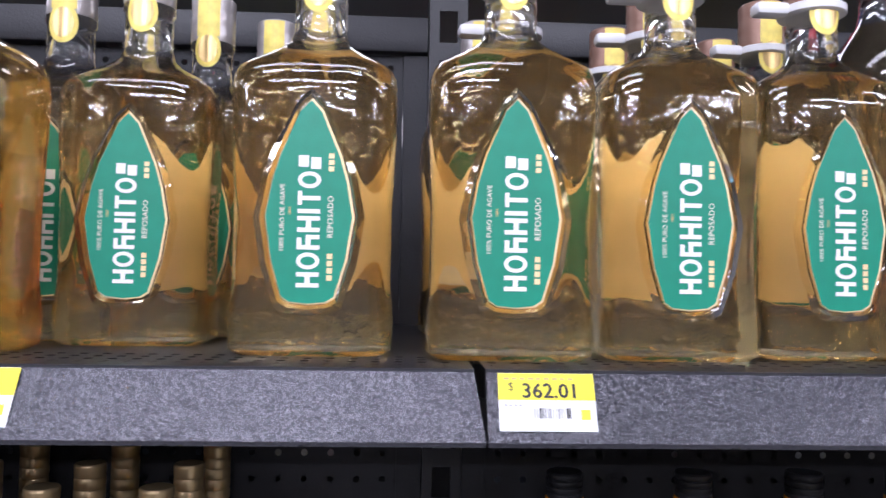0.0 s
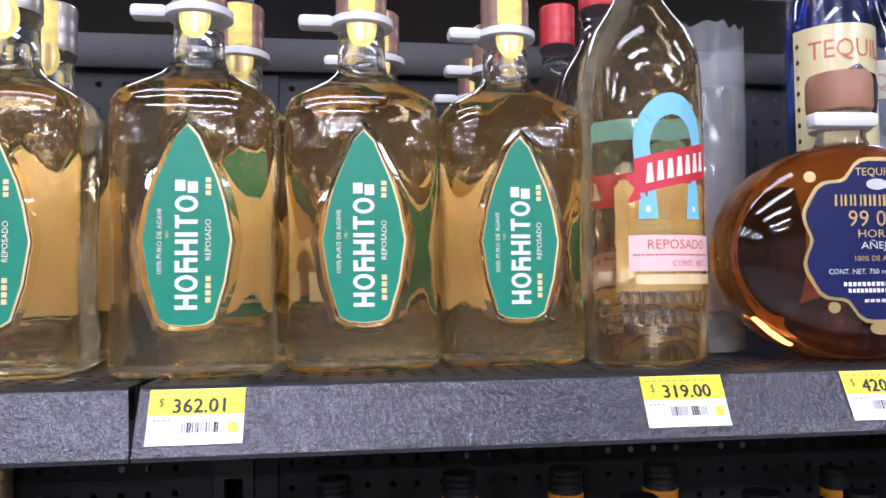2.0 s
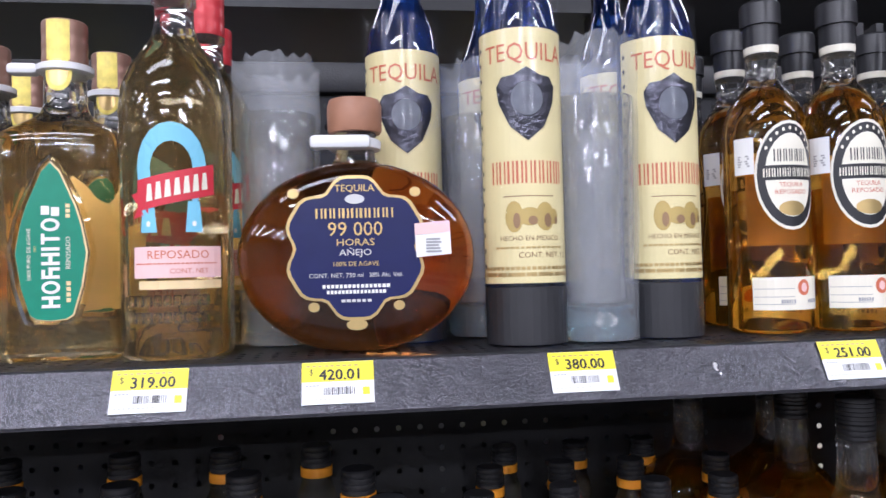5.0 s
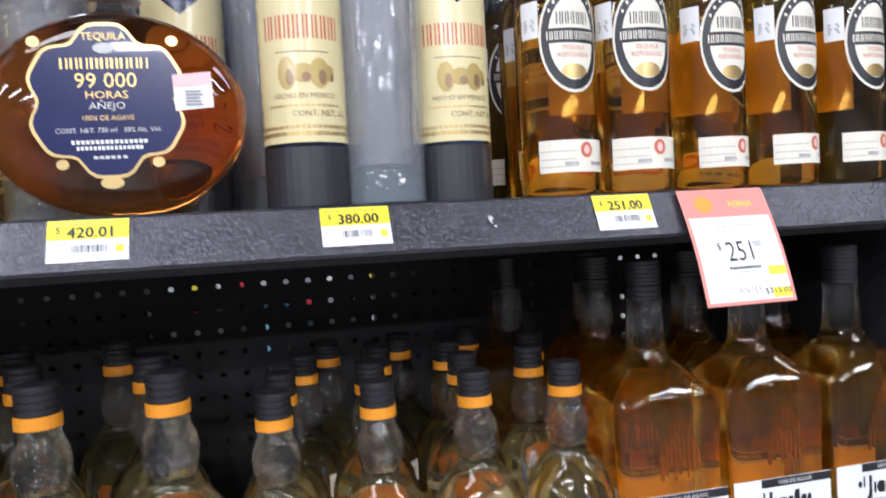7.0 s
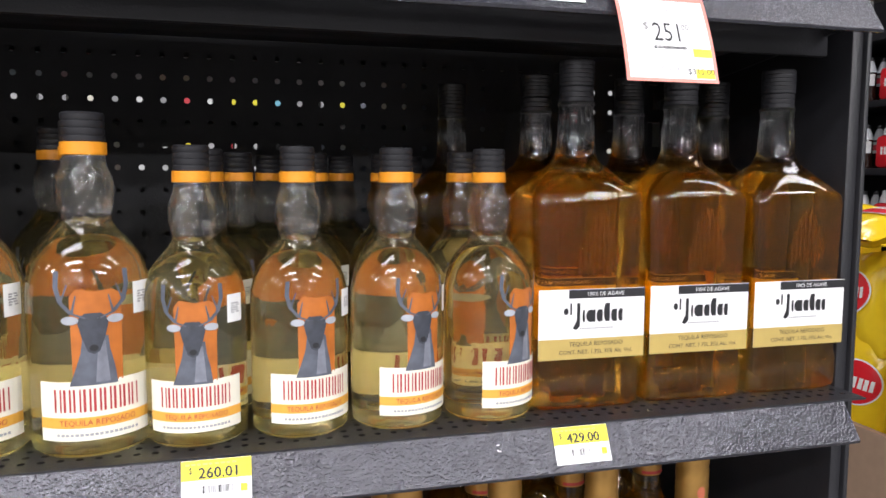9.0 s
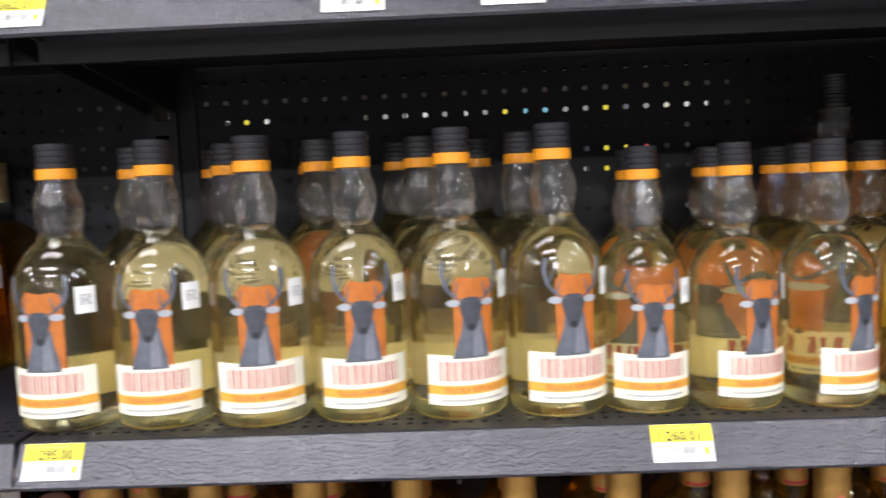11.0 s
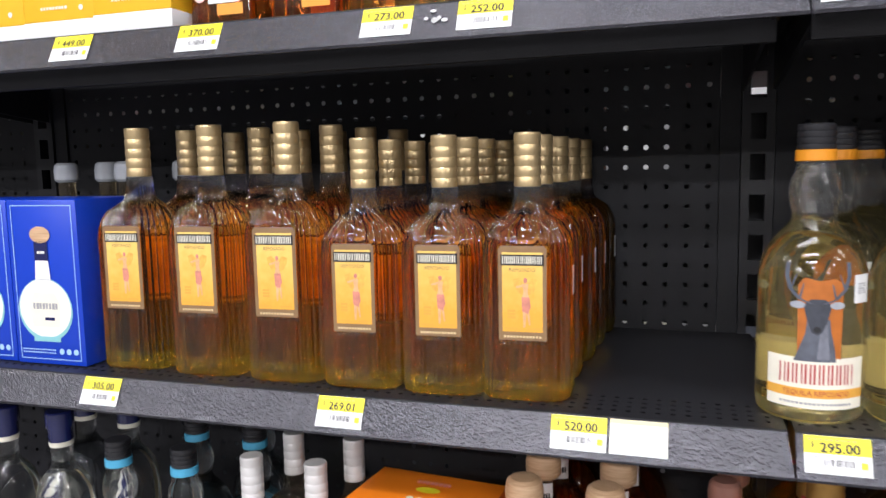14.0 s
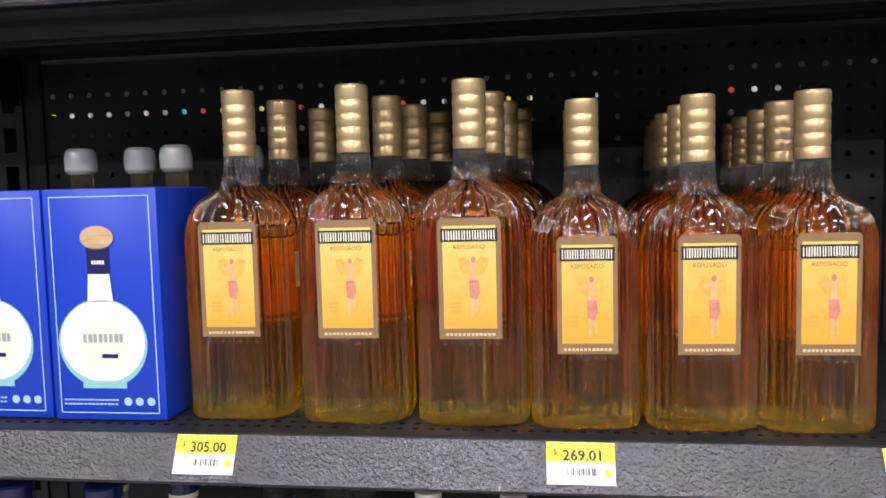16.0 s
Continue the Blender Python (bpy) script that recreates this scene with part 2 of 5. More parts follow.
blueglass = glass("blue_glass", (0.05, 0.18, 0.8), 1.4, 0.1)
aqua = glass("aqua_glass", (0.5, 0.8, 0.88), 1.4, 0.15)
film, fn, fl, fp = node_mat("clear_film")
fp.inputs["Base Color"].default_value, fp.inputs["Roughness"].default_value = (0.85, 0.87, 0.9, 1), 0.12
film_clear, film_mix = fn.new("ShaderNodeBsdfTransparent"), fn.new("ShaderNodeMixShader")
film_mix.inputs[0].default_value = 0.035
fp.inputs["Metallic"].default_value = 0.7
fl.new(film_clear.outputs[0], film_mix.inputs[1]), fl.new(fp.outputs[0], film_mix.inputs[2])
fl.new(film_mix.outputs[0], fn["Material Output"].inputs["Surface"])
crumple, cn, cl, cp = node_mat("crumpled_film")
cp.inputs["Base Color"].default_value, cp.inputs["Roughness"].default_value = (0.8, 0.83, 0.88, 1), 0.15
crumple_clear, crumple_mix = cn.new("ShaderNodeBsdfTransparent"), cn.new("ShaderNodeMixShader")
crumple_mix.inputs[0].default_value = 0.17
cl.new(crumple_clear.outputs[0], crumple_mix.inputs[1]), cl.new(cp.outputs[0], crumple_mix.inputs[2])
cl.new(crumple_mix.outputs[0], cn["Material Output"].inputs["Surface"])
pewter = solid("pewter_foil", (0.06, 0.06, 0.08), 0.22, 0.8, 0.3, 150, 0.9, 160)


# ---- builders ----
class Geo:
    """Gathers faces in several materials and links them as one mesh."""

    def __init__(self, place=None):
        self.v, self.f, self.m, self.mats, self.place = [], [], [], [], place

    def slot(self, m):
        if m not in self.mats:
            self.mats.append(m)
        return self.mats.index(m)

    def add(self, verts, faces, m):
        k, s = len(self.v), self.slot(m)
        self.v += [tuple(p) for p in verts]
        self.f += [tuple(i + k for i in f) for f in faces]
        self.m += [s] * len(faces)
        return self

    def box(self, x0, x1, y0, y1, z0, z1, m, bevel=0.0):
        if bevel:
            bm = bmesh.new()
            bmesh.ops.create_cube(bm, size=1)
            for v in bm.verts:
                v.co = Vector((x0 + (v.co.x + 0.5) * (x1 - x0), y0 + (v.co.y + 0.5) * (y1 - y0), z0 + (v.co.z + 0.5) * (z1 - z0)))
            bmesh.ops.bevel(bm, geom=bm.edges[:], offset=bevel, segments=2, affect="EDGES", profile=0.5)
            bm.verts.index_update()
            self.add([v.co for v in bm.verts], [[v.index for v in f.verts] for f in bm.faces], m)
            bm.free()
            return self
        c = [(x, y, z) for z in (z0, z1) for y in (y0, y1) for x in (x0, x1)]
        return self.add(c, [(0, 2, 3, 1), (4, 5, 7, 6), (0, 1, 5, 4), (2, 6, 7, 3), (0, 4, 6, 2), (1, 3, 7, 5)], m)

    def loft(self, secs, m, n=32, flutes=0, depth=0.0, m_top=None, z_top=0.0, cx=0.0, cy=0.0, m_low=None, z_low=0.0):
        """Rings of superellipses (z, a, b, power), capped at both ends. Above z_top the faces take m_top."""
        rings = []
        for z, a, b, p in secs:
            for i in range(n):
                t = 2 * math.pi * i / n
                c, s = math.cos(t), math.sin(t)
                k = 1 + depth * (math.cos(flutes * t)) * (1 if flutes else 0)
                rings.append((cx + k * a * math.copysign(abs(c) ** (2 / p), c), cy + k * b * math.copysign(abs(s) ** (2 / p), s), z))
        low, high, foot = [], [], []
        for j in range(len(secs) - 1):
            for i in range(n):
                q = (j * n + i, j * n + (i + 1) % n, (j + 1) * n + (i + 1) % n, (j + 1) * n + i)
                (foot if m_low and secs[j][0] < z_low - 1e-6 else high if m_top and secs[j][0] >= z_top - 1e-6 else low).append(q)
        (foot if m_low else low).append(tuple(reversed(range(n))))
        (high if m_top else low).append(tuple(range((len(secs) - 1) * n, len(secs) * n)))
        k = len(self.v)
        self.add(rings, low, m)
        for some, mm in ((high, m_top), (foot, m_low)):
            if some:
                self.f += [tuple(i + k for i in f) for f in some]
                self.m += [self.slot(mm)] * len(some)
        return self

    def done(self, name, parent=None, label="", smooth=True, angle=35):
        me = bpy.data.meshes.new(name)
        me.from_pydata(self.v, [], self.f)
        for m in self.mats:
            me.materials.append(m)
        me.polygons.foreach_set("material_index", self.m)
        if smooth:
            me.polygons.foreach_set("use_smooth", [True] * len(me.polygons))
            me.set_sharp_from_angle(angle=radians(angle))
        me.update()
        ob = new(name, me)
        if parent:
            ob.parent = parent
        if label:
            ob["label"] = label
        return ob


TEXTS = {}


def text_shape(s):
    """Outline faces of a word in the built-in font, one unit high for capitals, centred on x."""
    if s not in TEXTS:
        cu = bpy.data.curves.new("word", "FONT")
        cu.body, cu.size, cu.resolution_u, cu.align_x = s, 1.0, 2, "CENTER"
        ob = bpy.data.objects.new("word", cu)
        scene.collection.objects.link(ob)
        dg = bpy.context.evaluated_depsgraph_get()
        me = bpy.data.meshes.new_from_object(ob.evaluated_get(dg))
        TEXTS[s] = ([(v.co.x / 0.69, v.co.y / 0.69) for v in me.vertices], [tuple(p.vertices) for p in me.polygons])
        bpy.data.objects.remove(ob)
        bpy.data.curves.remove(cu)
        bpy.data.meshes.remove(me)
    return TEXTS[s]


class Print(Geo):
    """A thin printed sheet. place(u, v, lift) lays it on its bottle, box or rail."""

    sheet = None

    def add(self, verts, faces, m):
        super().add(verts, faces, m)
        if self.sheet is None:
            self.sheet = (len(self.v), len(self.f))
        return self

    def done(self, name, parent=None, label="", smooth=True, angle=35):
        """The first piece is the sheet; all that is printed on it becomes a part of the sheet."""
        k, j = self.sheet
        top = Geo()
        top.v, top.f, top.m, top.mats = self.v[k:], [tuple(i - k for i in f) for f in self.f[j:]], self.m[j:], list(self.mats)
        if parent is None or not top.f:
            return super().done(name, parent, label, smooth, angle)
        self.v, self.f, self.m = self.v[:k], self.f[:j], self.m[:j]
        ob = super().done(name, parent, label, smooth, angle)
        tagged(top.done("printing", ob, smooth=False), kind="stuff")
        return ob

    def mark(self, u0, u1, v0, v1, m, layer=2, count=8, seed=1, heavy=0.2):
        """A maker's mark: a row of plain upright blocks, two to a form."""
        r = random.Random(seed * 31 + count)
        w = (u1 - u0) / count
        for i in range(count):
            a, s = u0 + w * (i + 0.06), w * (heavy + 0.08 * r.random())
            b = u0 + w * (i + 0.84)
            self.rect(a, a + s, v0, v1, m, layer)
            self.rect(b - s * 0.8, b, v0, v1, m, layer)
        return self

    def rect(self, u0, u1, v0, v1, m, layer=0, seg=1):
        pts, fs = [], []
        for i in range(seg + 1):
            u = u0 + (u1 - u0) * i / seg
            pts += [self.place(u, v0, layer * 0.0002), self.place(u, v1, layer * 0.0002)]
        for i in range(seg):
            fs.append((2 * i, 2 * i + 2, 2 * i + 3, 2 * i + 1))
        return self.add(pts, fs, m)

    def poly(self, pts, m, layer=0):
        """A polygon that rings about its middle fill, fine enough to follow a curve."""
        fine = []
        for (u, v), (a, b) in zip(pts, pts[1:] + pts[:1]):
            k = max(1, int(abs(a - u) / 0.004))
            fine += [(u + (a - u) * i / k, v + (b - v) * i / k) for i in range(k)]
        pts = fine
        cu, cv, n, lift = sum(p[0] for p in pts) / len(pts), sum(p[1] for p in pts) / len(pts), len(pts), layer * 0.0002
        rings = 5 if max(abs(p[0] - cu) for p in pts) > 0.006 else 1
        vs = [self.place(cu, cv, lift)]
        for k in range(1, rings + 1):
            q = k / rings
            vs += [self.place(cu + (u - cu) * q, cv + (v - cv) * q, lift) for u, v in pts]
        fs = [(0, i + 1, (i + 1) % n + 1) for i in range(n)]
        for k in range(rings - 1):
            a, b = 1 + k * n, 1 + (k + 1) * n
            fs += [(a + i, b + i, b + (i + 1) % n, a + (i + 1) % n) for i in range(n)]
        return self.add(vs, fs, m)

    def oval(self, u, v, a, b, m, layer=0, n=28):
        return self.poly([(u + a * math.cos(2 * math.pi * i / n), v + b * math.sin(2 * math.pi * i / n)) for i in range(n)], m, layer)

    def word(self, s, u, v, h, m, layer=2, turn=0, wide=1.0, slope=0.0):
        vs, fs = text_shape(s)
        c, q = math.cos(radians(turn)), math.sin(radians(turn))
        pts = []
        for x, y in vs:
            x, y = x * h * wide, y * h + slope * x * h
            pts.append(self.place(u + x * c - y * q, v + x * q + y * c, layer * 0.0002))
        return self.add(pts, fs, m)

    def bars(self, u0, u1, v0, v1, m, layer=2, count=8, rnd=None, turn=False):
        """Lettering too small to read, or a maker's mark: a row of plain upright blocks."""
        r = rnd or random.Random(count)
        w = (u1 - u0) / count
        for i in range(count):
            a, b = u0 + w * (i + 0.1), u0 + w * (i + 0.72 + 0.2 * r.random())
            self.rect(a, b, v0, v1, m, layer)
        return self

    def stack(self, u0, u1, v0, v1, m, layer=2, count=8):
        """The same as bars, one above another."""
        w = (v1 - v0) / count
        for i in range(count):
            self.rect(u0, u1, v0 + w * (i + 0.1), v0 + w * (i + 0.85), m, layer)
        return self


def on_round(r, cz=0.0, turn=0.0, cx=0.0, cy=0.0):
    def place(u, v, lift):
        t = -math.pi / 2 + u / r + radians(turn)
        return (cx + (r + 0.0004 + lift) * math.cos(t), cy + (r + 0.0004 + lift) * math.sin(t), cz + v)
    return place


def on_front(y, cz=0.0, cx=0.0):
    return lambda u, v, lift: (cx + u, y - 0.0004 - lift, cz + v)


def on_back(y, cz=0.0, cx=0.0):
    return lambda u, v, lift: (cx - u, y + 0.0004 + lift, cz + v)


def on_side(x, cz=0.0):
    return lambda u, v, lift: (x + 0.0004 + lift, u, cz + v)


def on_lid(z):
    return lambda u, v, lift: (u, v, z + 0.0004 + lift)


def empty(name, label, category, group=""):
    ob = new(name)
    ob.empty_display_size = 0.02
    return tagged(ob, label, category, group)


def ridged(g, z0, z1, r, m, rings=5, groove=0.05):
    """A screw cap: a cylinder with rolled grooves and a soft top edge."""
    secs = [(z0, r * 0.985, r * 0.985, 2)]
    h = (z1 - z0) / rings
    for i in range(rings):
        z = z0 + i * h
        secs += [(z + h * 0.15, r, r, 2), (z + h * 0.75, r, r, 2), (z + h * 0.88, r * (1 - groove), r * (1 - groove), 2)]
    secs[-1] = (z1 - 0.0015, r, r, 2)
    secs.append((z1, r * 0.93, r * 0.93, 2))
    return g.loft(secs, m, 24)


def fine_print(g, u, v, s, layer=2, seed=1):
    """Fine print on a sticker, as plain grey lines."""
    for i in range(5):
        g.rect(u, u + s * (1 - 0.08 * (i % 3)), v + s * (i + 0.15) / 5, v + s * (i + 0.75) / 5, grey, layer)

# ---- the store around ----
ZA, ZB, ZC = 1.437, 1.074, 0.726
BACK, FAR_LEFT, LEFT, SEAM, RIGHT = 0.365, -2.2, -1.105, 0.0, 1.128


def setting(name, g, smooth=False):
    return tagged(g.done(name, smooth=smooth), kind="structure")


setting("floor", Geo().box(-6, 6, -8.5, 6, -0.1, 0, floor_mat))
setting("ceiling", Geo().box(-6, 6, -8.5, 6, 3.4, 3.5, ceil_mat))
# plain walls added to close the room for bounced light and reflections
setting("wall_south", Geo().box(-6, 6, -8.6, -8.5, 0, 3.4, wall_mat))
setting("wall_north", Geo().box(-6, 6, 6, 6.1, 0, 3.4, wall_mat))
setting("wall_west", Geo().box(-6.1, -6, -8.5, 6, 0, 3.4, wall_mat))
setting("wall_east", Geo().box(6, 6.1, -8.5, 6, 0, 3.4, wall_mat))


# ---- shelving ----
def hole_sheet(g, nu, nv, pitch, r, place, m):
    """A perforated sheet: one square with an eight-sided hole per step."""
    h = pitch / 2
    corner = [(-h, -h), (h, -h), (h, h), (-h, h)]
    ring = [(r * math.cos(radians(-135 + 45 * j)), r * math.sin(radians(-135 + 45 * j))) for j in range(8)]
    tris = []
    for k in range(4):
        c, d, a, b, e = k, (k + 1) % 4, 4 + 2 * k, 4 + 2 * k + 1, 4 + (2 * k + 2) % 8
        tris += [(c, d, b), (c, b, a), (d, e, b)]
    for i in range(nu):
        for j in range(nv):
            u, v = (i + 0.5) * pitch, (j + 0.5) * pitch
            g.add([place(u + p, v + q) for p, q in corner + ring], tris, m)
    return g


def back_panel(x0, x1):
    """A perforated back panel between two slotted posts, up to the top rail."""
    ob = empty("back_panel", "black perforated steel back panel of store shelving", "shelf panel")
    n = int((x1 - x0 - 0.07) / 0.0254)
    a = (x0 + x1) / 2 - n * 0.0127
    g = Geo()
    hole_sheet(g, n, 38, 0.0254, 0.0034, lambda u, v: (a + u, BACK, 0.74 + v), pegmat)
    tagged(g.done("perforated_sheet", ob, smooth=False), kind="stuff")
    Geo().box(x0 + 0.02, a - 0.0005, BACK - 0.004, BACK + 0.004, 0.2, 1.705, pegmat).done("edge_strip", ob, smooth=False)
    Geo().box(a + n * 0.0254 + 0.0005, x1 - 0.02, BACK - 0.004, BACK + 0.004, 0.2, 1.705, pegmat).done("edge_strip", ob, smooth=False)
    Geo().box(x0 + 0.02, x1 - 0.02, BACK - 0.012, BACK + 0.012, 1.706, 1.742, enamel, 0.003).done("top_rail", ob)
    Geo().box(x0 + 0.02, x1 - 0.02, BACK - 0.003, BACK + 0.004, 0.1, 0.738, pegmat).done("lower_sheet", ob, smooth=False)
    return ob


def post(x):
    """An upright with two lines of slots in its face."""
    ob = empty("shelving_post", "black slotted steel upright of store shelving", "shelf post")
    g = Geo()
    z, step = 0.1, 0.05
    for i in range(34):
        z0 = z + i * step
        g.box(x - 0.019, x + 0.019, BACK - 0.008, BACK + 0.003, z0, z0 + 0.018, enamel)
        g.box(x - 0.019, x - 0.009, BACK - 0.008, BACK + 0.003, z0 + 0.018, z0 + 0.05, enamel)
        g.box(x + 0.009, x + 0.019, BACK - 0.008, BACK + 0.003, z0 + 0.018, z0 + 0.05, enamel)
    tagged(g.done("slotted_face", ob, smooth=False), kind="stuff")
    Geo().box(x - 0.019, x - 0.014, BACK + 0.003, BACK + 0.05, 0.1, 1.8, enamel).done("flange", ob, smooth=False)
    Geo().box(x + 0.014, x + 0.019, BACK + 0.003, BACK + 0.05, 0.1, 1.8, enamel).done("flange", ob, smooth=False)
    return ob


def shelf(x0, x1, z, lip_end=None):
    """Steel shelf: a deck with a perforated front strip, a slanting hammered lip, hems and brackets."""
    ob = empty("steel_shelf", "black hammered-enamel steel shelf with slanted price rail", "shelf", "gondola shelves")
    x0, x1 = x0 + 0.003, x1 - 0.003
    e = x1 if lip_end is None else lip_end
    Geo().box(x0, x1, 0.062, BACK - 0.005, z - 0.004, z, enamel).done("deck", ob, smooth=False)
    n = int((x1 - x0) / 0.0127)
    g = hole_sheet(Geo(), n, 4, 0.0127, 0.0027, lambda u, v: (x0 + u, 0.0112 + v, z), enamel)
    g.box(x0 + n * 0.0127, x1, 0.0112, 0.062, z - 0.001, z, enamel)
    g.box(x0, x1, 0.0005, 0.0112, z - 0.002, z, enamel)
    tagged(g.done("perforated_strip", ob, smooth=False), kind="stuff")
    g = Geo()
    prof = [(0.003, 0.0), (0.0, -0.0015), (-0.0165, -0.0335), (-0.0155, -0.036), (-0.011, -0.036), (-0.0095, -0.034), (0.004, -0.006)]
    vs = [(x, y, z + dz) for x, end in ((x0, 0), (e, 1)) for y, dz in prof]
    for i, (y, dz) in enumerate(prof):
        vs[len(prof) + i] = (e + 0.3 * -y, y, z + dz)
    k = len(prof)
    g.add(vs, [(i, i + k, (i + 1) % k + k, (i + 1) % k) for i in range(k)] + [tuple(range(k)), tuple(reversed(range(k, 2 * k)))], hammer)
    g.done("price_lip", ob, smooth=False)
    Geo().box(x0 + 0.01, x1 - 0.01, 0.058, 0.066, z - 0.045, z - 0.005, enamel, 0.002).done("front_hem", ob)
    Geo().box(x0 + 0.01, x1 - 0.01, 0.2, 0.24, z - 0.02, z - 0.005, enamel, 0.002).done("stiffener", ob)
    for bx in (x0 + 0.012, x1 - 0.016):
        g = Geo()
        g.add([(bx + d, y, z + q) for d in (0, 0.004) for y, q in ((0.02, -0.006), (0.02, -0.022), (BACK - 0.012, -0.06), (BACK - 0.012, -0.006))],
              [(0, 1, 2, 3), (7, 6, 5, 4), (0, 4, 5, 1), (1, 5, 6, 2), (2, 6, 7, 3), (3, 7, 4, 0)], enamel)
        g.done("bracket", ob, smooth=False)
    return ob


for a, b in ((FAR_LEFT, LEFT), (LEFT, SEAM), (SEAM, RIGHT)):
    back_panel(a, b)
    for z in (ZA, ZB, ZC):
        shelf(a, b, z, 1.1 if b == RIGHT else None)
for x in (FAR_LEFT, LEFT, SEAM, RIGHT - 0.02):
    post(x)
ob = empty("end_panel", "plain black steel side panel closing the shelving", "side panel")
Geo().box(RIGHT + 0.003, RIGHT + 0.016, 0.045, BACK + 0.05, 0.0, 1.66, enamel, 0.002).done("side_sheet", ob)
Geo().box(RIGHT + 0.0165, RIGHT + 0.022, 0.041, 0.075, 0.0, 1.66, enamel, 0.002).done("edge_fold", ob)
for a, b in ((FAR_LEFT, LEFT), (LEFT, SEAM), (SEAM, RIGHT)):
    ob = empty("display_plinth", "black steel plinth and base deck of shelving", "shelf base")
    Geo().box(a + 0.003, b - 0.003, 0.0, BACK - 0.01, 0.0, 0.16, enamel, 0.003).done("plinth", ob)

# the shelves and goods on the other side, which show through the holes
rnd = random.Random(4)
COLOURS = [white, lightgrey, cream, white, lightgrey, grey, grey, slate, white, cream, yellow, slate, red, lightgrey, grey, skyblue]
ob = empty("rear_shelving", "dark shelving on the other side of the back panel", "shelf")
for z in (0.75, 1.1, 1.45):
    Geo().box(FAR_LEFT, RIGHT, BACK + 0.06, BACK + 0.46, z - 0.03, z, enamel).done("shelf_board", ob, smooth=False)
Geo().box(LEFT, 0.78, BACK + 0.06, BACK + 0.46, 1.83, 1.87, enamel).done("shelf_board", ob, smooth=False)
for x in (LEFT, 0.78):
    Geo().box(x - 0.02, x + 0.02, BACK + 0.06, BACK + 0.09, 1.45, 1.87, enamel).done("upright", ob, smooth=False)
g = Geo()
for z in (0.75, 1.1, 1.45):
    x = FAR_LEFT + 0.02
    while x < RIGHT - 0.12:
        w = rnd.uniform(0.06, 0.14)
        g.box(x, x + w, BACK + 0.09, BACK + 0.3, z + 0.001, z + rnd.choice([0.18, 0.22, 0.25, 0.265, 0.28, 0.31]), rnd.choice([blackcap, enamel, slate]))
        x += w + rnd.choice([0.004, 0.004, 0.03])
tagged(g.done("rear_goods", smooth=False), "dark cartons standing on the rear shelves", "cartons", kind="stuff")
g = Geo()
for z in (0.5, 0.85, 1.2, 1.55, 1.9):
    x = -3.0
    g.box(-3, 3, 2.7, 3.1, z - 0.03, z - 0.001, enamel)
    while x < 3:
        w = rnd.uniform(0.05, 0.12)
        g.box(x, x + w, 2.72, 2.9, z, z + rnd.uniform(0.18, 0.28), rnd.choice(COLOURS))
        x += w + 0.01
g.box(-3, 3, 3.1, 3.15, 0, 2.2, enamel)
tagged(g.done("far_aisle_goods", smooth=False), "mixed bright packages on shelves of the next aisle", "packages", kind="stuff")


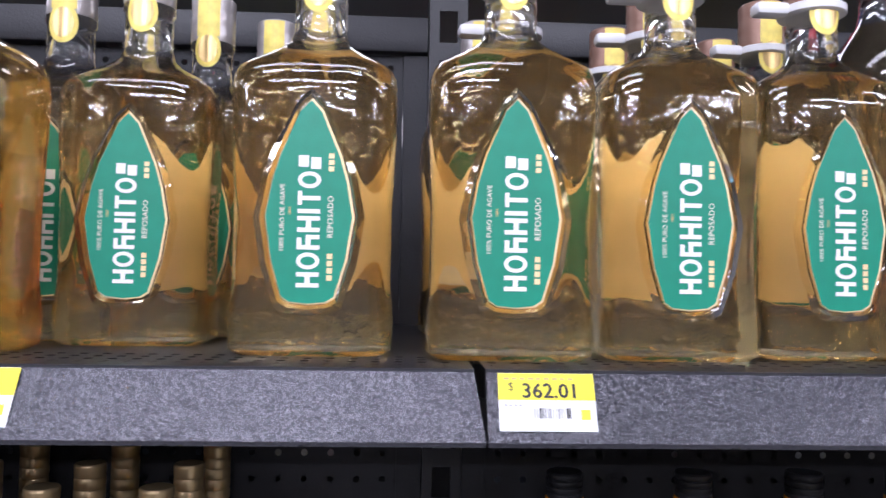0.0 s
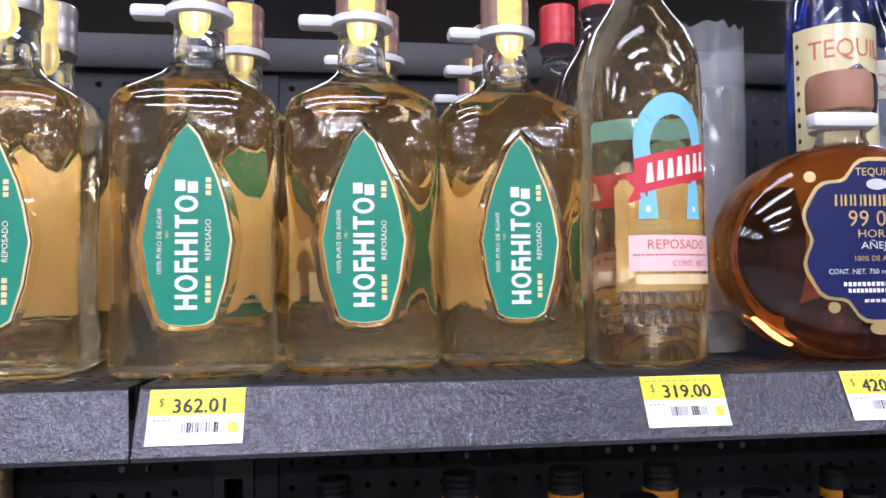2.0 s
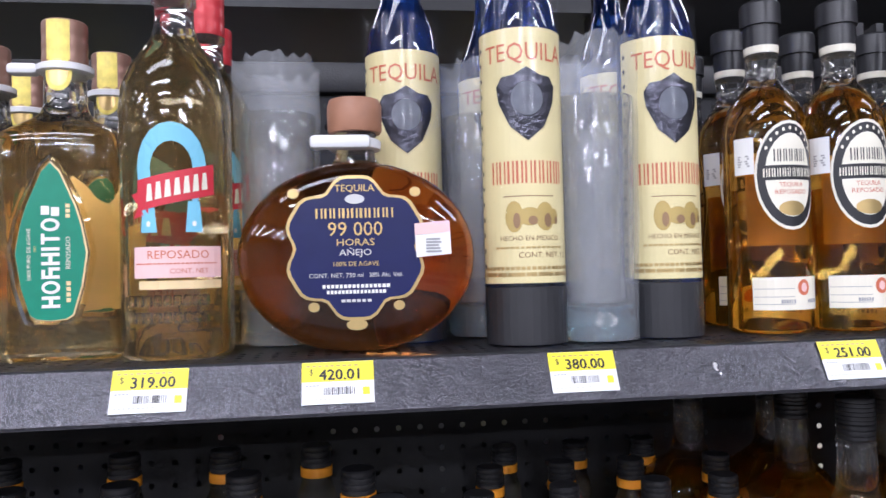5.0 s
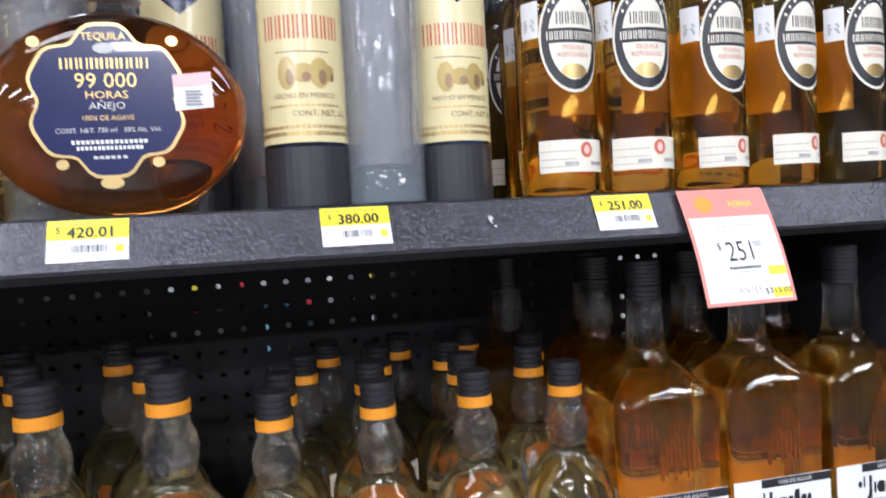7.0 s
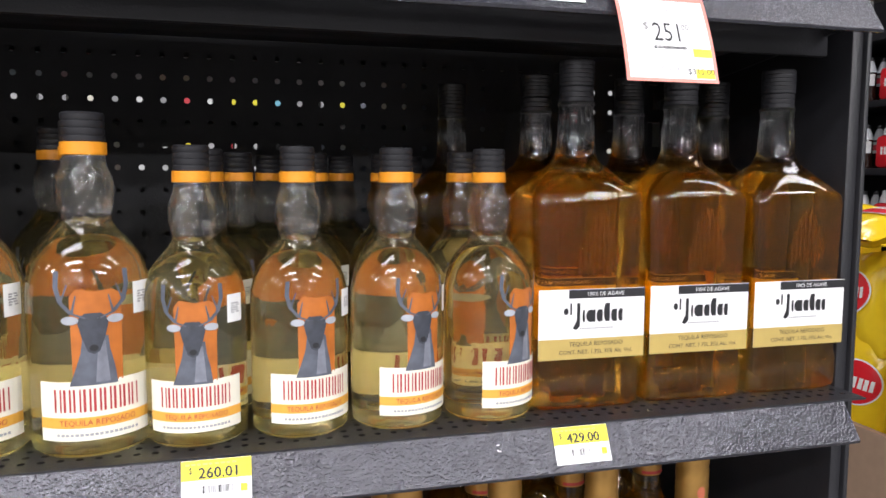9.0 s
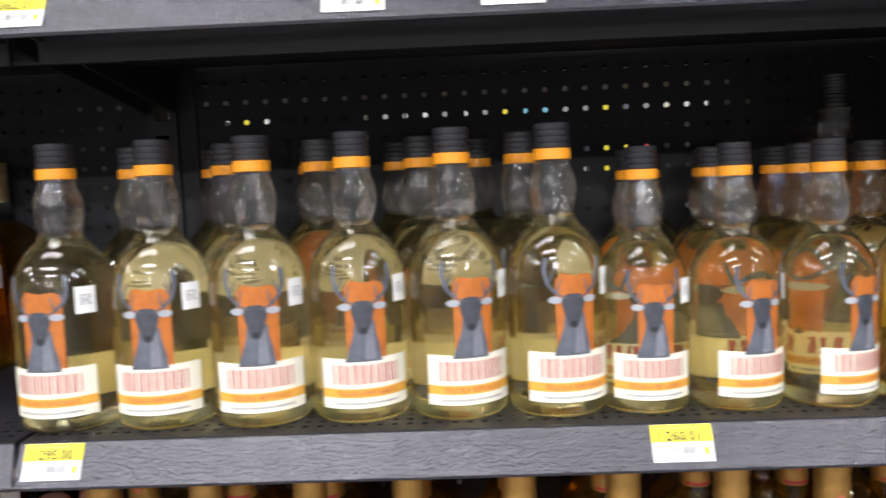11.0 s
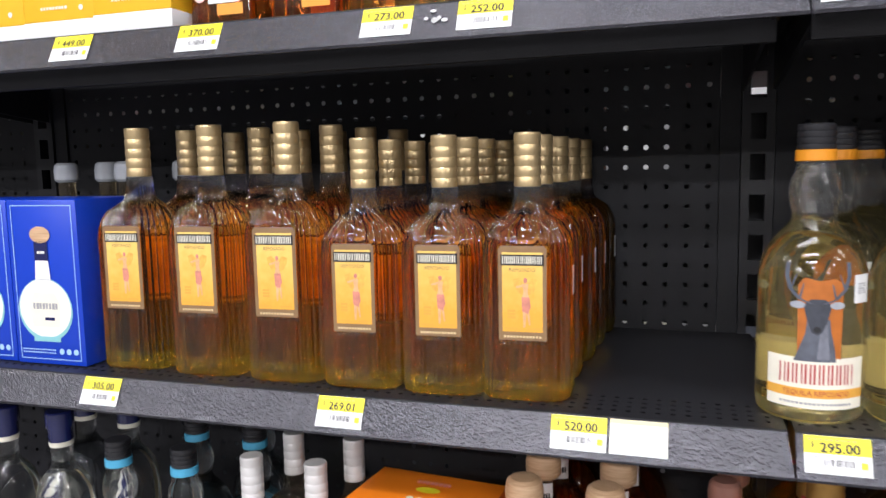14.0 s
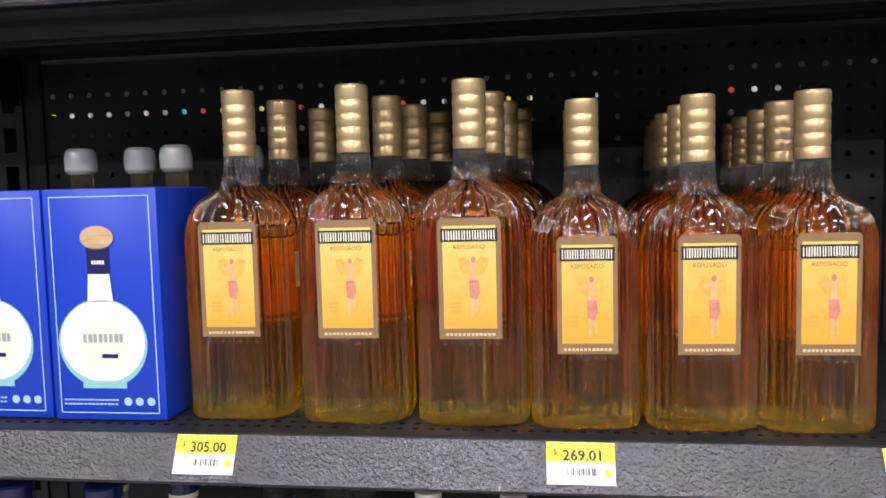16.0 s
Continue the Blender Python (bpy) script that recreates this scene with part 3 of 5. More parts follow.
# ---- bottles ----
def lozenge_bottle(collar):
    """Squarish waisted bottle with a green pointed label."""
    ob = empty("tequila_bottle", "square-shouldered bottle of pale gold tequila, green pointed label", "bottle", "green label bottles")
    g = Geo()
    g.loft([(0.0, 0.043, 0.03, 5), (0.003, 0.047, 0.034, 5), (0.02, 0.0475, 0.0345, 5), (0.04, 0.0455, 0.033, 5), (0.085, 0.0455, 0.033, 5), (0.125, 0.0475, 0.034, 5),
            (0.15, 0.048, 0.0345, 5), (0.16, 0.0475, 0.034, 4.5), (0.166, 0.045, 0.032, 4), (0.172, 0.038, 0.027, 3), (0.179, 0.026, 0.02, 2.4), (0.185, 0.018, 0.0165, 2), (0.192, 0.0155, 0.0155, 2),
            (0.215, 0.015, 0.015, 2), (0.217, 0.0165, 0.0165, 2), (0.221, 0.0165, 0.0165, 2)], pale, 44, m_top=clear, z_top=0.172, m_low=paleglow, z_low=0.02)
    g.done("glass_body", ob, angle=50)
    g = Geo()
    ridged(g, 0.2212, 0.256, 0.0165, coppercap if collar else silvercap, 3, 0.03)
    g.done("cap", ob, "copper-brown cap" if collar else "frosted grey cap")
    p = Print(on_front(-0.0345))
    out = [(0, 0.1435), (0.006, 0.137), (0.0165, 0.112), (0.0205, 0.098), (0.024, 0.078), (0.0205, 0.054), (0.0145, 0.0335), (0.01, 0.0305), (0, 0.0295), (-0.01, 0.0305), (-0.0145, 0.0335), (-0.0205, 0.054), (-0.024, 0.078), (-0.0205, 0.098), (-0.0165, 0.112), (-0.006, 0.137)]
    p.poly([(1.035 * u + 0.0005, 0.078 + 1.015 * (v - 0.078)) for u, v in out], tan, 0)
    p.done("label_edge", ob, "thin gold edge of the label", smooth=False)
    p = Print(on_front(-0.0345))
    p.poly(out, green, 2)
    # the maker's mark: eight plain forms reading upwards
    v = 0.0385
    for kind, w in ((0, 0.0084), (1, 0.0094), (2, 0.0082), (0, 0.0088), (3, 0.003), (4, 0.0078), (1, 0.0094), (5, 0.0074)):
        if kind == 1:
            p.oval(0, v + w / 2, 0.0064, w / 2, white, 4, 20)
            p.oval(0, v + w / 2, 0.0041, w / 2 - 0.0022, green, 6, 16)
        elif kind == 5:
            p.rect(-0.0062, -0.0006, v + 0.001, v + w, white, 4)
            p.rect(0.0006, 0.0062, v, v + w - 0.001, white, 4)
        else:
            if kind != 4:
                p.rect(-0.0062, 0.0062, v, v + 0.0024, white, 4)
            if kind in (0, 2):
                p.rect(-0.0062 if kind == 0 else 0.001, 0.0062, v + w - 0.0024, v + w, white, 4)
                p.rect(-0.0014, 0.0014, v, v + w, white, 5)
            if kind == 2:
                p.rect(-0.0062, -0.0036, v, v + w * 0.8, white, 6)
            if kind == 4:
                p.rect(-0.0062, 0.0062, v + w / 2 - 0.0012, v + w / 2 + 0.0012, white, 4)
                p.rect(-0.0062, -0.0039, v, v + w, white, 5)
        v += w + 0.0016
    p.word("100% PURO DE AGAVE", -0.0135, 0.077, 0.0026, cream, 4, 90)
    p.word("1861", -0.0098, 0.081, 0.0017, gold, 4, 90)
    p.word("REPOSADO", 0.0135, 0.078, 0.0032, cream, 4, 90)
    p.stack(0.0105, 0.0135, 0.042, 0.058, tan, 4, 4)
    p.stack(0.0105, 0.0135, 0.103, 0.114, tan, 4, 3)
    p.done("label", ob, "green pointed label with white lettering", smooth=False)
    # the ridge moulded round the label
    g, n = Geo(), len(out)
    loop = [(ku * u, 0.084 + kv * (v - 0.084), y) for ku, kv, y in ((1.04, 1.02, -0.0338), (1.13, 1.06, -0.0358), (1.3, 1.12, -0.0338)) for u, v in out]
    g.add([(u, y, v) for u, v, y in loop], [(k * n + i, (k + 1) * n + i, (k + 1) * n + (i + 1) % n, k * n + (i + 1) % n) for k in range(2) for i in range(n)], pale)
    g.done("moulded_ridge", ob, "glass ridge round the label", angle=20)
    g = Geo()
    for s in (-1, 1):
        for i in range(5):
            g.box(s * 0.031 - 0.0095 + i * 0.004, s * 0.031 - 0.0068 + i * 0.004, -0.0352, -0.033, 0.1335, 0.1372, clear, 0.0006)
    tagged(g.done("embossed_relief", ob, "lettering embossed in the glass"), kind="stuff")
    p = Print(on_back(0.0345))
    p.poly([(1.3 * u, 0.004 + 0.95 * v) for u, v in out], backpaper, 0)
    p.stack(-0.02, 0.014, 0.05, 0.1, tan, 1, 16)
    p.rect(0.018, 0.03, 0.04, 0.06, white, 1)
    p.done("back_label", ob, "gold paper back label", smooth=False)
    p = Print(on_round(0.0167))
    p.oval(0, 0.214, 0.0098, 0.014, seal, 0)
    p.oval(0, 0.214, 0.007, 0.0105, gold, 2)
    p.rect(-0.0085, 0.0085, 0.224, 0.2545, seal, 0, 6)
    p.done("neck_seal", ob, "yellow paper seal", smooth=False)
    if collar:
        g = Geo()
        g.loft([(0.216, 0.0185, 0.0185, 2), (0.217, 0.0205, 0.0205, 2), (0.2215, 0.0205, 0.0205, 2), (0.2225, 0.0185, 0.0185, 2)], plastic_white, 24)
        g.box(-0.04, -0.018, -0.009, 0.004, 0.215, 0.2235, plastic_white, 0.003)
        g.done("security_collar", ob, "white plastic anti-theft collar")
    return ob


def stag(p, layer):
    """A grey stag's head and shoulders in plain shapes before a rust panel."""
    p.poly([(-0.0165, 0.058), (0.0185, 0.058), (0.019, 0.122), (0.012, 0.126), (0.0, 0.1245), (-0.012, 0.127), (-0.017, 0.121)], rust, layer)
    p.poly([(-0.019, 0.056), (0.0145, 0.056), (0.0125, 0.07), (0.0095, 0.082), (0.0085, 0.092), (-0.009, 0.092), (-0.0105, 0.08), (-0.0145, 0.068)], slate, layer + 1)
    p.poly([(-0.001, 0.058), (0.009, 0.058), (0.0065, 0.088), (0.0015, 0.088)], slatemid, layer + 2)
    p.poly([(-0.0125, 0.104), (-0.0095, 0.092), (-0.0055, 0.081), (-0.0015, 0.079), (0.0025, 0.081), (0.0065, 0.092), (0.0095, 0.104), (0.004, 0.109), (-0.007, 0.109)], slatedark, layer + 3)
    p.oval(-0.0015, 0.0835, 0.003, 0.0025, black, layer + 4, 10)
    for s in (-1, 1):
        p.oval(-0.0015 + s * 0.0155, 0.104, 0.0062, 0.0032, slatepale, layer + 3, 10)
        pts = [(0.004, 0.105), (0.014, 0.109), (0.0215, 0.117), (0.0245, 0.128), (0.0235, 0.14)]
        for i in range(len(pts) - 1):
            (a, b), (c, d) = pts[i], pts[i + 1]
            k = 0.0019
            p.poly([(s * a - 0.0015 - k, b), (s * a - 0.0015 + k, b), (s * c - 0.0015 + k, d), (s * c - 0.0015 - k, d)], slate, layer + 3)
        for a, b, c, d in ((0.014, 0.109, 0.011, 0.122), (0.0215, 0.117, 0.0165, 0.13)):
            p.poly([(s * a - 0.0025, b), (s * a - 0.0005, b), (s * c - 0.001, d), (s * c - 0.002, d)], slate, layer + 2)


def stag_bottle(k, kind):
    """Round-shouldered bottle with a bulb in its neck, black cap, orange ring and a stag label."""
    ob = empty("tequila_bottle", f"{kind} bottle of straw tequila, stag label, orange ring, black cap", "bottle", "stag label bottles")
    w = 0.0435 * (1.0 if kind == "large" else 0.89)
    r = lambda f: w * f
    secs = [(0, 0.9), (0.004, 0.99), (0.012, 1), (0.112, 1), (0.126, 0.985), (0.139, 0.92), (0.15, 0.8), (0.16, 0.62), (0.167, 0.47), (0.172, 0.41), (0.178, 0.4), (0.186, 0.45), (0.196, 0.475), (0.206, 0.44), (0.214, 0.36), (0.222, 0.335)]
    g = Geo()
    g.loft([(z * k, r(f), r(f), 2) for z, f in secs], straw, 36, m_top=bubbly, z_top=0.17 * k)
    g.done("glass_body", ob, angle=60)
    c = r(0.35)
    Geo().loft([(0.2222 * k, c, c, 2), (0.2225 * k, c * 1.06, c * 1.06, 2), (0.2315 * k, c * 1.06, c * 1.06, 2), (0.232 * k, c, c, 2)], orange, 24).done("orange_ring", ob, "bright orange band")
    ridged(Geo(), 0.2322 * k, 0.254 * k, c, blackcap, 4, 0.06).done("cap", ob, "black ridged cap")
    p = Print(on_round(w))
    p.rect(-0.043 * w / 0.0455, 0.043 * w / 0.0455, 0.014 * k, 0.058 * k, cream, 0, 16)
    p.rect(-0.043 * w / 0.0455, 0.043 * w / 0.0455, 0.0235 * k, 0.0315 * k, ochre, 1, 16)
    q = w / 0.0455
    p.mark(-0.031 * q, 0.031 * q, 0.0355 * k, 0.0525 * k, darkred, 2, 9, 3)
    p.word("TEQUILA REPOSADO", 0, 0.0255 * k, 0.0042 * q, darkred, 2, wide=0.95)
    p.bars(-0.03 * q, 0.03 * q, 0.0175 * k, 0.0195 * k, grey, 2, 18)
    p.done("label", ob, "cream paper band with red lettering", smooth=False)
    p = Print(lambda u, v, lift: on_round(w)(u * q, v * k - 0.001, lift))
    stag(p, 0)
    p.done("picture_label", ob, "rust panel with a grey stag", smooth=False)
    p = Print(on_round(w, turn=48))
    p.rect(-0.009 * q, 0.009 * q, 0.104 * k, 0.128 * k, white, 1, 4)
    fine_print(p, -0.005 * q, 0.1115 * k, 0.01 * q, 2)
    p.done("store_sticker", ob, "white store sticker", smooth=False)
    p = Print(on_round(w, turn=180))
    p.rect(-0.024 * q, 0.024 * q, 0.016 * k, 0.056 * k, cream, 0, 12)
    p.done("back_label", ob, "cream back label", smooth=False)
    return ob


def fluted_bottle(k, liquid=None, cap=None, labelled=True):
    """Fluted shouldered bottle with a tall ridged cap and a framed label."""
    liquid, cap = liquid or honey, cap or goldcap
    words = "amber tequila, gold cap, yellow label" if labelled else "pale tequila with frosted white cap"
    ob = empty("tequila_bottle", f"fluted glass bottle of {words}", "bottle", "fluted bottles")
    a = 0.0425 * (1.0 if k > 1 else 0.945)
    g = Geo()
    secs = [(0, 0.95), (0.003, 1), (0.019, 1), (0.138, 1), (0.15, 0.975), (0.16, 0.9), (0.168, 0.78), (0.174, 0.62), (0.178, 0.46), (0.182, 0.36), (0.192, 0.31), (0.204, 0.29)]
    g.loft([(z * k, a * f, a * f * (0.82 if f > 0.7 else 0.82 + (0.7 - f) * 0.6), 3.4 if f > 0.7 else 2.3) for z, f in secs], liquid, 208, 26, 0.05, clear, 0.178 * k, m_low=glowbase if labelled else None, z_low=0.019 * k)
    g.done("glass_body", ob, angle=70)
    ridged(Geo(), 0.2045 * k, 0.256 * k, a * 0.315, cap, 5, 0.05).done("cap", ob, "brushed gold ridged cap" if labelled else "pale ridged cap")
    if labelled:
        p = Print(on_front(-a * 0.862))
        w, z0, z1 = 0.0228 * k, (0.066 if k > 1 else 0.06) * k, (0.154 if k > 1 else 0.15) * k
        p.poly([(-w, z0), (w, z0), (w, z1 - 0.003), (w * 0.9, z1), (-w * 0.9, z1), (-w, z1 - 0.003)], brownframe, 0)
        p.rect(-w * 0.84, w * 0.84, z0 + 0.008, z1 - 0.006, sunny, 1)
        p.rect(-w * 0.9, w * 0.9, z1 - 0.018, z1 - 0.008, black, 2)
        p.mark(-w * 0.84, w * 0.84, z1 - 0.0165, z1 - 0.0095, cream, 3, 10, 5, 0.24)
        p.word("REPOSADO", 0, z1 - 0.0235, 0.0033, brownframe, 2)
        u = 0.003
        # a slender winged figure in plain rose and ochre shapes
        p.oval(u, z1 - 0.0315, 0.0019, 0.0025, flesh, 4, 12)
        for sd in (-1, 1):
            p.poly([(u, z1 - 0.036), (u + sd * 0.006, z1 - 0.029), (u + sd * 0.0115, z1 - 0.031), (u + sd * 0.0105, z1 - 0.037), (u + sd * 0.007, z1 - 0.043), (u + sd * 0.001, z1 - 0.046)], wingprint, 2)
        p.poly([(u - 0.0028, z1 - 0.0345), (u + 0.0028, z1 - 0.0345), (u + 0.0019, z1 - 0.042), (u + 0.0034, z1 - 0.048), (u - 0.0034, z1 - 0.049), (u - 0.0018, z1 - 0.042)], skin, 3)
        p.poly([(u - 0.0036, z1 - 0.047), (u + 0.0036, z1 - 0.047), (u + 0.0046, z1 - 0.056), (u + 0.002, z1 - 0.062), (u - 0.003, z1 - 0.06)], flesh, 4)
        p.poly([(u - 0.0026, z1 - 0.059), (u + 0.001, z1 - 0.06), (u - 0.0005, z1 - 0.075), (u - 0.0022, z1 - 0.075)], skin, 3)
        p.poly([(u + 0.001, z1 - 0.06), (u + 0.003, z1 - 0.058), (u + 0.0042, z1 - 0.072), (u + 0.003, z1 - 0.073)], skin, 3)
        p.poly([(u - 0.0026, z1 - 0.035), (u - 0.003, z1 - 0.0375), (u - 0.0085, z1 - 0.0385), (u - 0.0088, z1 - 0.037)], skin, 4)
        p.stack(-w * 0.62, -w * 0.3, z0 + 0.02, z0 + 0.029, ochre, 2, 3)
        p.bars(-w * 0.8, w * 0.8, z0 + 0.0025, z0 + 0.0045, tan, 2, 12)
        p.bars(-w * 0.75, -w * 0.2, z0 + 0.0105, z0 + 0.012, ochre, 2, 6)
        p.bars(w * 0.2, w * 0.75, z0 + 0.0105, z0 + 0.012, ochre, 2, 5)
        p.done("label", ob, "yellow printed label in a bronze frame", smooth=False)
        g = Geo()
        for i in range(7):
            x = -w + (i + 0.5) * 2 * w / 7
            g.loft([(z0 - 0.006, 0.0006, 0.0005, 2), (z0 - 0.0045, 0.0026, 0.0018, 2), (z0 - 0.0015, 0.0026, 0.0018, 2), (z0 - 0.0002, 0.0006, 0.0005, 2)], clear, 10, cx=x, cy=-a * 0.84)
        tagged(g.done("moulded_rim", ob, "beaded rim moulded in the glass"), kind="stuff")
        p = Print(on_side(a * 1.045))
        p.rect(-0.006, 0.006, 0.1 * k, 0.128 * k, white, 0)
        p.stack(-0.004, 0.004, 0.104 * k, 0.124 * k, lightgrey, 1, 9)
        tagged(p.done("store_sticker", ob, "white barcode sticker", smooth=False), kind="stuff")
    return ob


def big_flask_bottle():
    """Large rectangular bottle with sloped shoulders and a wide white and ochre label."""
    ob = empty("tequila_bottle", "large rectangular bottle of amber tequila, white and ochre label, black cap", "bottle", "large rectangular bottles")
    g = Geo()
    g.loft([(0, 0.047, 0.037, 8), (0.004, 0.0505, 0.041, 8), (0.03, 0.051, 0.0415, 8), (0.036, 0.0495, 0.0405, 8), (0.11, 0.0495, 0.0405, 8), (0.178, 0.051, 0.0415, 8), (0.185, 0.0505, 0.041, 7), (0.19, 0.048, 0.039, 5),
            (0.205, 0.032, 0.029, 3), (0.215, 0.021, 0.021, 2.2), (0.225, 0.0175, 0.0175, 2), (0.262, 0.015, 0.015, 2), (0.266, 0.0165, 0.0165, 2), (0.268, 0.0165, 0.0165, 2)], amber, 44, m_top=clear, z_top=0.205)
    g.done("glass_body", ob, angle=45)
    g = Geo()
    ridged(g, 0.268, 0.2818, 0.0152, blackcap, 3, 0.05)
    ridged(g, 0.282, 0.304, 0.0156, blackcap, 6, 0.03)
    g.done("cap", ob, "matt black cap")
    p = Print(on_front(-0.0416))
    p.rect(-0.0495, 0.0495, 0.045, 0.106, white, 0)
    p.rect(-0.0495, 0.0495, 0.045, 0.063, jimgold, 1)
    p.rect(-0.022, 0.0495, 0.098, 0.1055, black, 1)
    p.word("100% DE AGAVE", 0.012, 0.1, 0.0034, white, 2)
    p.oval(-0.0245, 0.087, 0.0022, 0.003, black, 2, 14)
    p.rect(-0.0208, -0.0192, 0.084, 0.094, black, 2)
    p.poly([(-0.0145, 0.094), (-0.0115, 0.094), (-0.0115, 0.074), (-0.015, 0.0705), (-0.018, 0.072), (-0.0145, 0.075)], black, 2)
    u = -0.0092
    for w, h, ring in ((0.002, 0.011, 0), (0.0085, 0.011, 2), (0.0055, 0.011, 1), (0.0055, 0.0165, 1), (0.0055, 0.011, 1), (0.004, 0.011, 0)):
        p.oval(u + w / 2, 0.077 + h / 2, w / 2, h / 2, black, 2, 18)
        p.rect(u + w * 0.7, u + w, 0.0772, 0.0768 + h, black, 3)
        u += w + 0.0013
    p.bars(-0.012, 0.02, 0.071, 0.0725, grey, 2, 14)
    p.word("TEQUILA REPOSADO", 0.004, 0.0565, 0.0037, black, 2)
    p.word("CONT. NET. 1.75L 35% Alc. Vol.", 0.004, 0.0495, 0.0035, black, 2)
    p.done("label", ob, "white paper label with an ochre foot", smooth=False)
    g = Geo()
    for i in range(9):
        t = i / 8
        g.loft([(0.118 + 0.004 * (i % 3), 0.0016, 0.0012, 2), (0.13 + 0.03 * abs(math.sin(3 * t)), 0.003, 0.0018, 2), (0.14 + 0.035 * abs(math.sin(3 * t)), 0.001, 0.001, 2)], amber, 8, cx=-0.012 + 0.034 * t, cy=-0.0413)
    tagged(g.done("embossed_relief", ob, "figure embossed in the glass"), kind="stuff")
    p = Print(on_back(0.0416))
    p.rect(-0.042, 0.042, 0.045, 0.1, yellow, 0)
    p.done("back_label", ob, "yellow back label", smooth=False)
    return ob


def horseshoe_bottle():
    ob = empty("tequila_bottle", "round bottle of pale tequila with red ribbon and blue horseshoe print", "bottle", "horseshoe bottles")
    w = 0.0405
    secs = [(0, 0.93), (0.004, 1), (0.185, 1), (0.2, 0.95), (0.215, 0.8), (0.228, 0.58), (0.238, 0.42), (0.248, 0.36), (0.262, 0.35), (0.264, 0.4), (0.268, 0.4)]
    Geo().loft([(z, w * f, w * f, 2) for z, f in secs], blond, 36, m_top=clear, z_top=0.238).done("glass_body", ob, angle=60)
    ridged(Geo(), 0.2682, 0.305, w * 0.4, redcap, 3, 0.03).done("cap", ob, "red metal cap")
    p = Print(on_round(w, turn=14))
    n = 16
    for s in range(n):
        a0, a1 = math.pi * (-0.28 + 1.56 * s / n), math.pi * (-0.28 + 1.56 * (s + 1) / n)
        q = lambda r, a: (0.004 + r * math.cos(a), 0.135 + 1.35 * r * math.sin(a))
        p.poly([q(0.0145, a0), q(0.0245, a0), q(0.0245, a1), q(0.0145, a1)], skyblue, 1)
    for u in (-0.012, 0.019):
        p.poly([(u - 0.006, 0.09), (u + 0.006, 0.09), (u + 0.004, 0.112), (u - 0.004, 0.112)], skyblue, 1)
        p.oval(u, 0.096, 0.0015, 0.002, white, 2, 10)
    sl = 0.3
    p.poly([(-0.024, 0.1), (-0.012, 0.103), (-0.012, 0.121), (-0.026, 0.117), (-0.02, 0.109)], red, 1)
    for i in range(10):
        u = -0.02 + i * 0.0054
        p.add([p.place(a, v + sl * (a + 0.02) * 0.75, 0.0006) for a, v in ((u, 0.105), (u + 0.0054, 0.105), (u + 0.0054, 0.127), (u, 0.127))], [(0, 1, 2, 3)], red)
    for i in range(7):
        u = -0.013 + i * 0.0062
        p.add([p.place(a, v + sl * (a + 0.02) * 0.75, 0.001) for a, v in ((u, 0.11), (u + 0.0045, 0.11), (u + 0.0036, 0.122), (u + 0.001, 0.122))], [(0, 1, 2, 3)], cream)
    p.rect(-0.024, 0.04, 0.058, 0.08, pink, 1, 10)
    p.word("REPOSADO", 0.008, 0.0715, 0.0058, redprint, 2)
    p.bars(-0.022, 0.036, 0.0675, 0.0685, redprint, 2, 22)
    p.word("CONT. NET.", 0.016, 0.061, 0.0035, redprint, 2)
    p.rect(-0.02, 0.04, 0.05, 0.056, tan, 1, 8)
    p.done("label", ob, "red ribbon, blue horseshoe and pink band", smooth=False)
    p = Print(on_round(w, turn=165))
    p.rect(-0.012, 0.012, 0.05, 0.12, backpaper, 0, 8)
    p.stack(-0.009, 0.009, 0.056, 0.114, tan, 1, 14)
    p.done("back_label", ob, "narrow gold paper back label", smooth=False)
    g = Geo()
    for z in (0.026, 0.038):
        for i in range(9):
            t = -math.pi / 2 + radians(14) + (i - 4) * 0.17
            g.loft([(z, 0.0024, 0.0024, 2), (z + 0.001, 0.003, 0.003, 2), (z + 0.007, 0.003, 0.003, 2), (z + 0.008, 0.0024, 0.0024, 2)], clear, 8, cx=(w - 0.0015) * math.cos(t), cy=(w - 0.0015) * math.sin(t))
    tagged(g.done("embossed_relief", ob, "lettering embossed in the glass"), kind="stuff")
    return ob


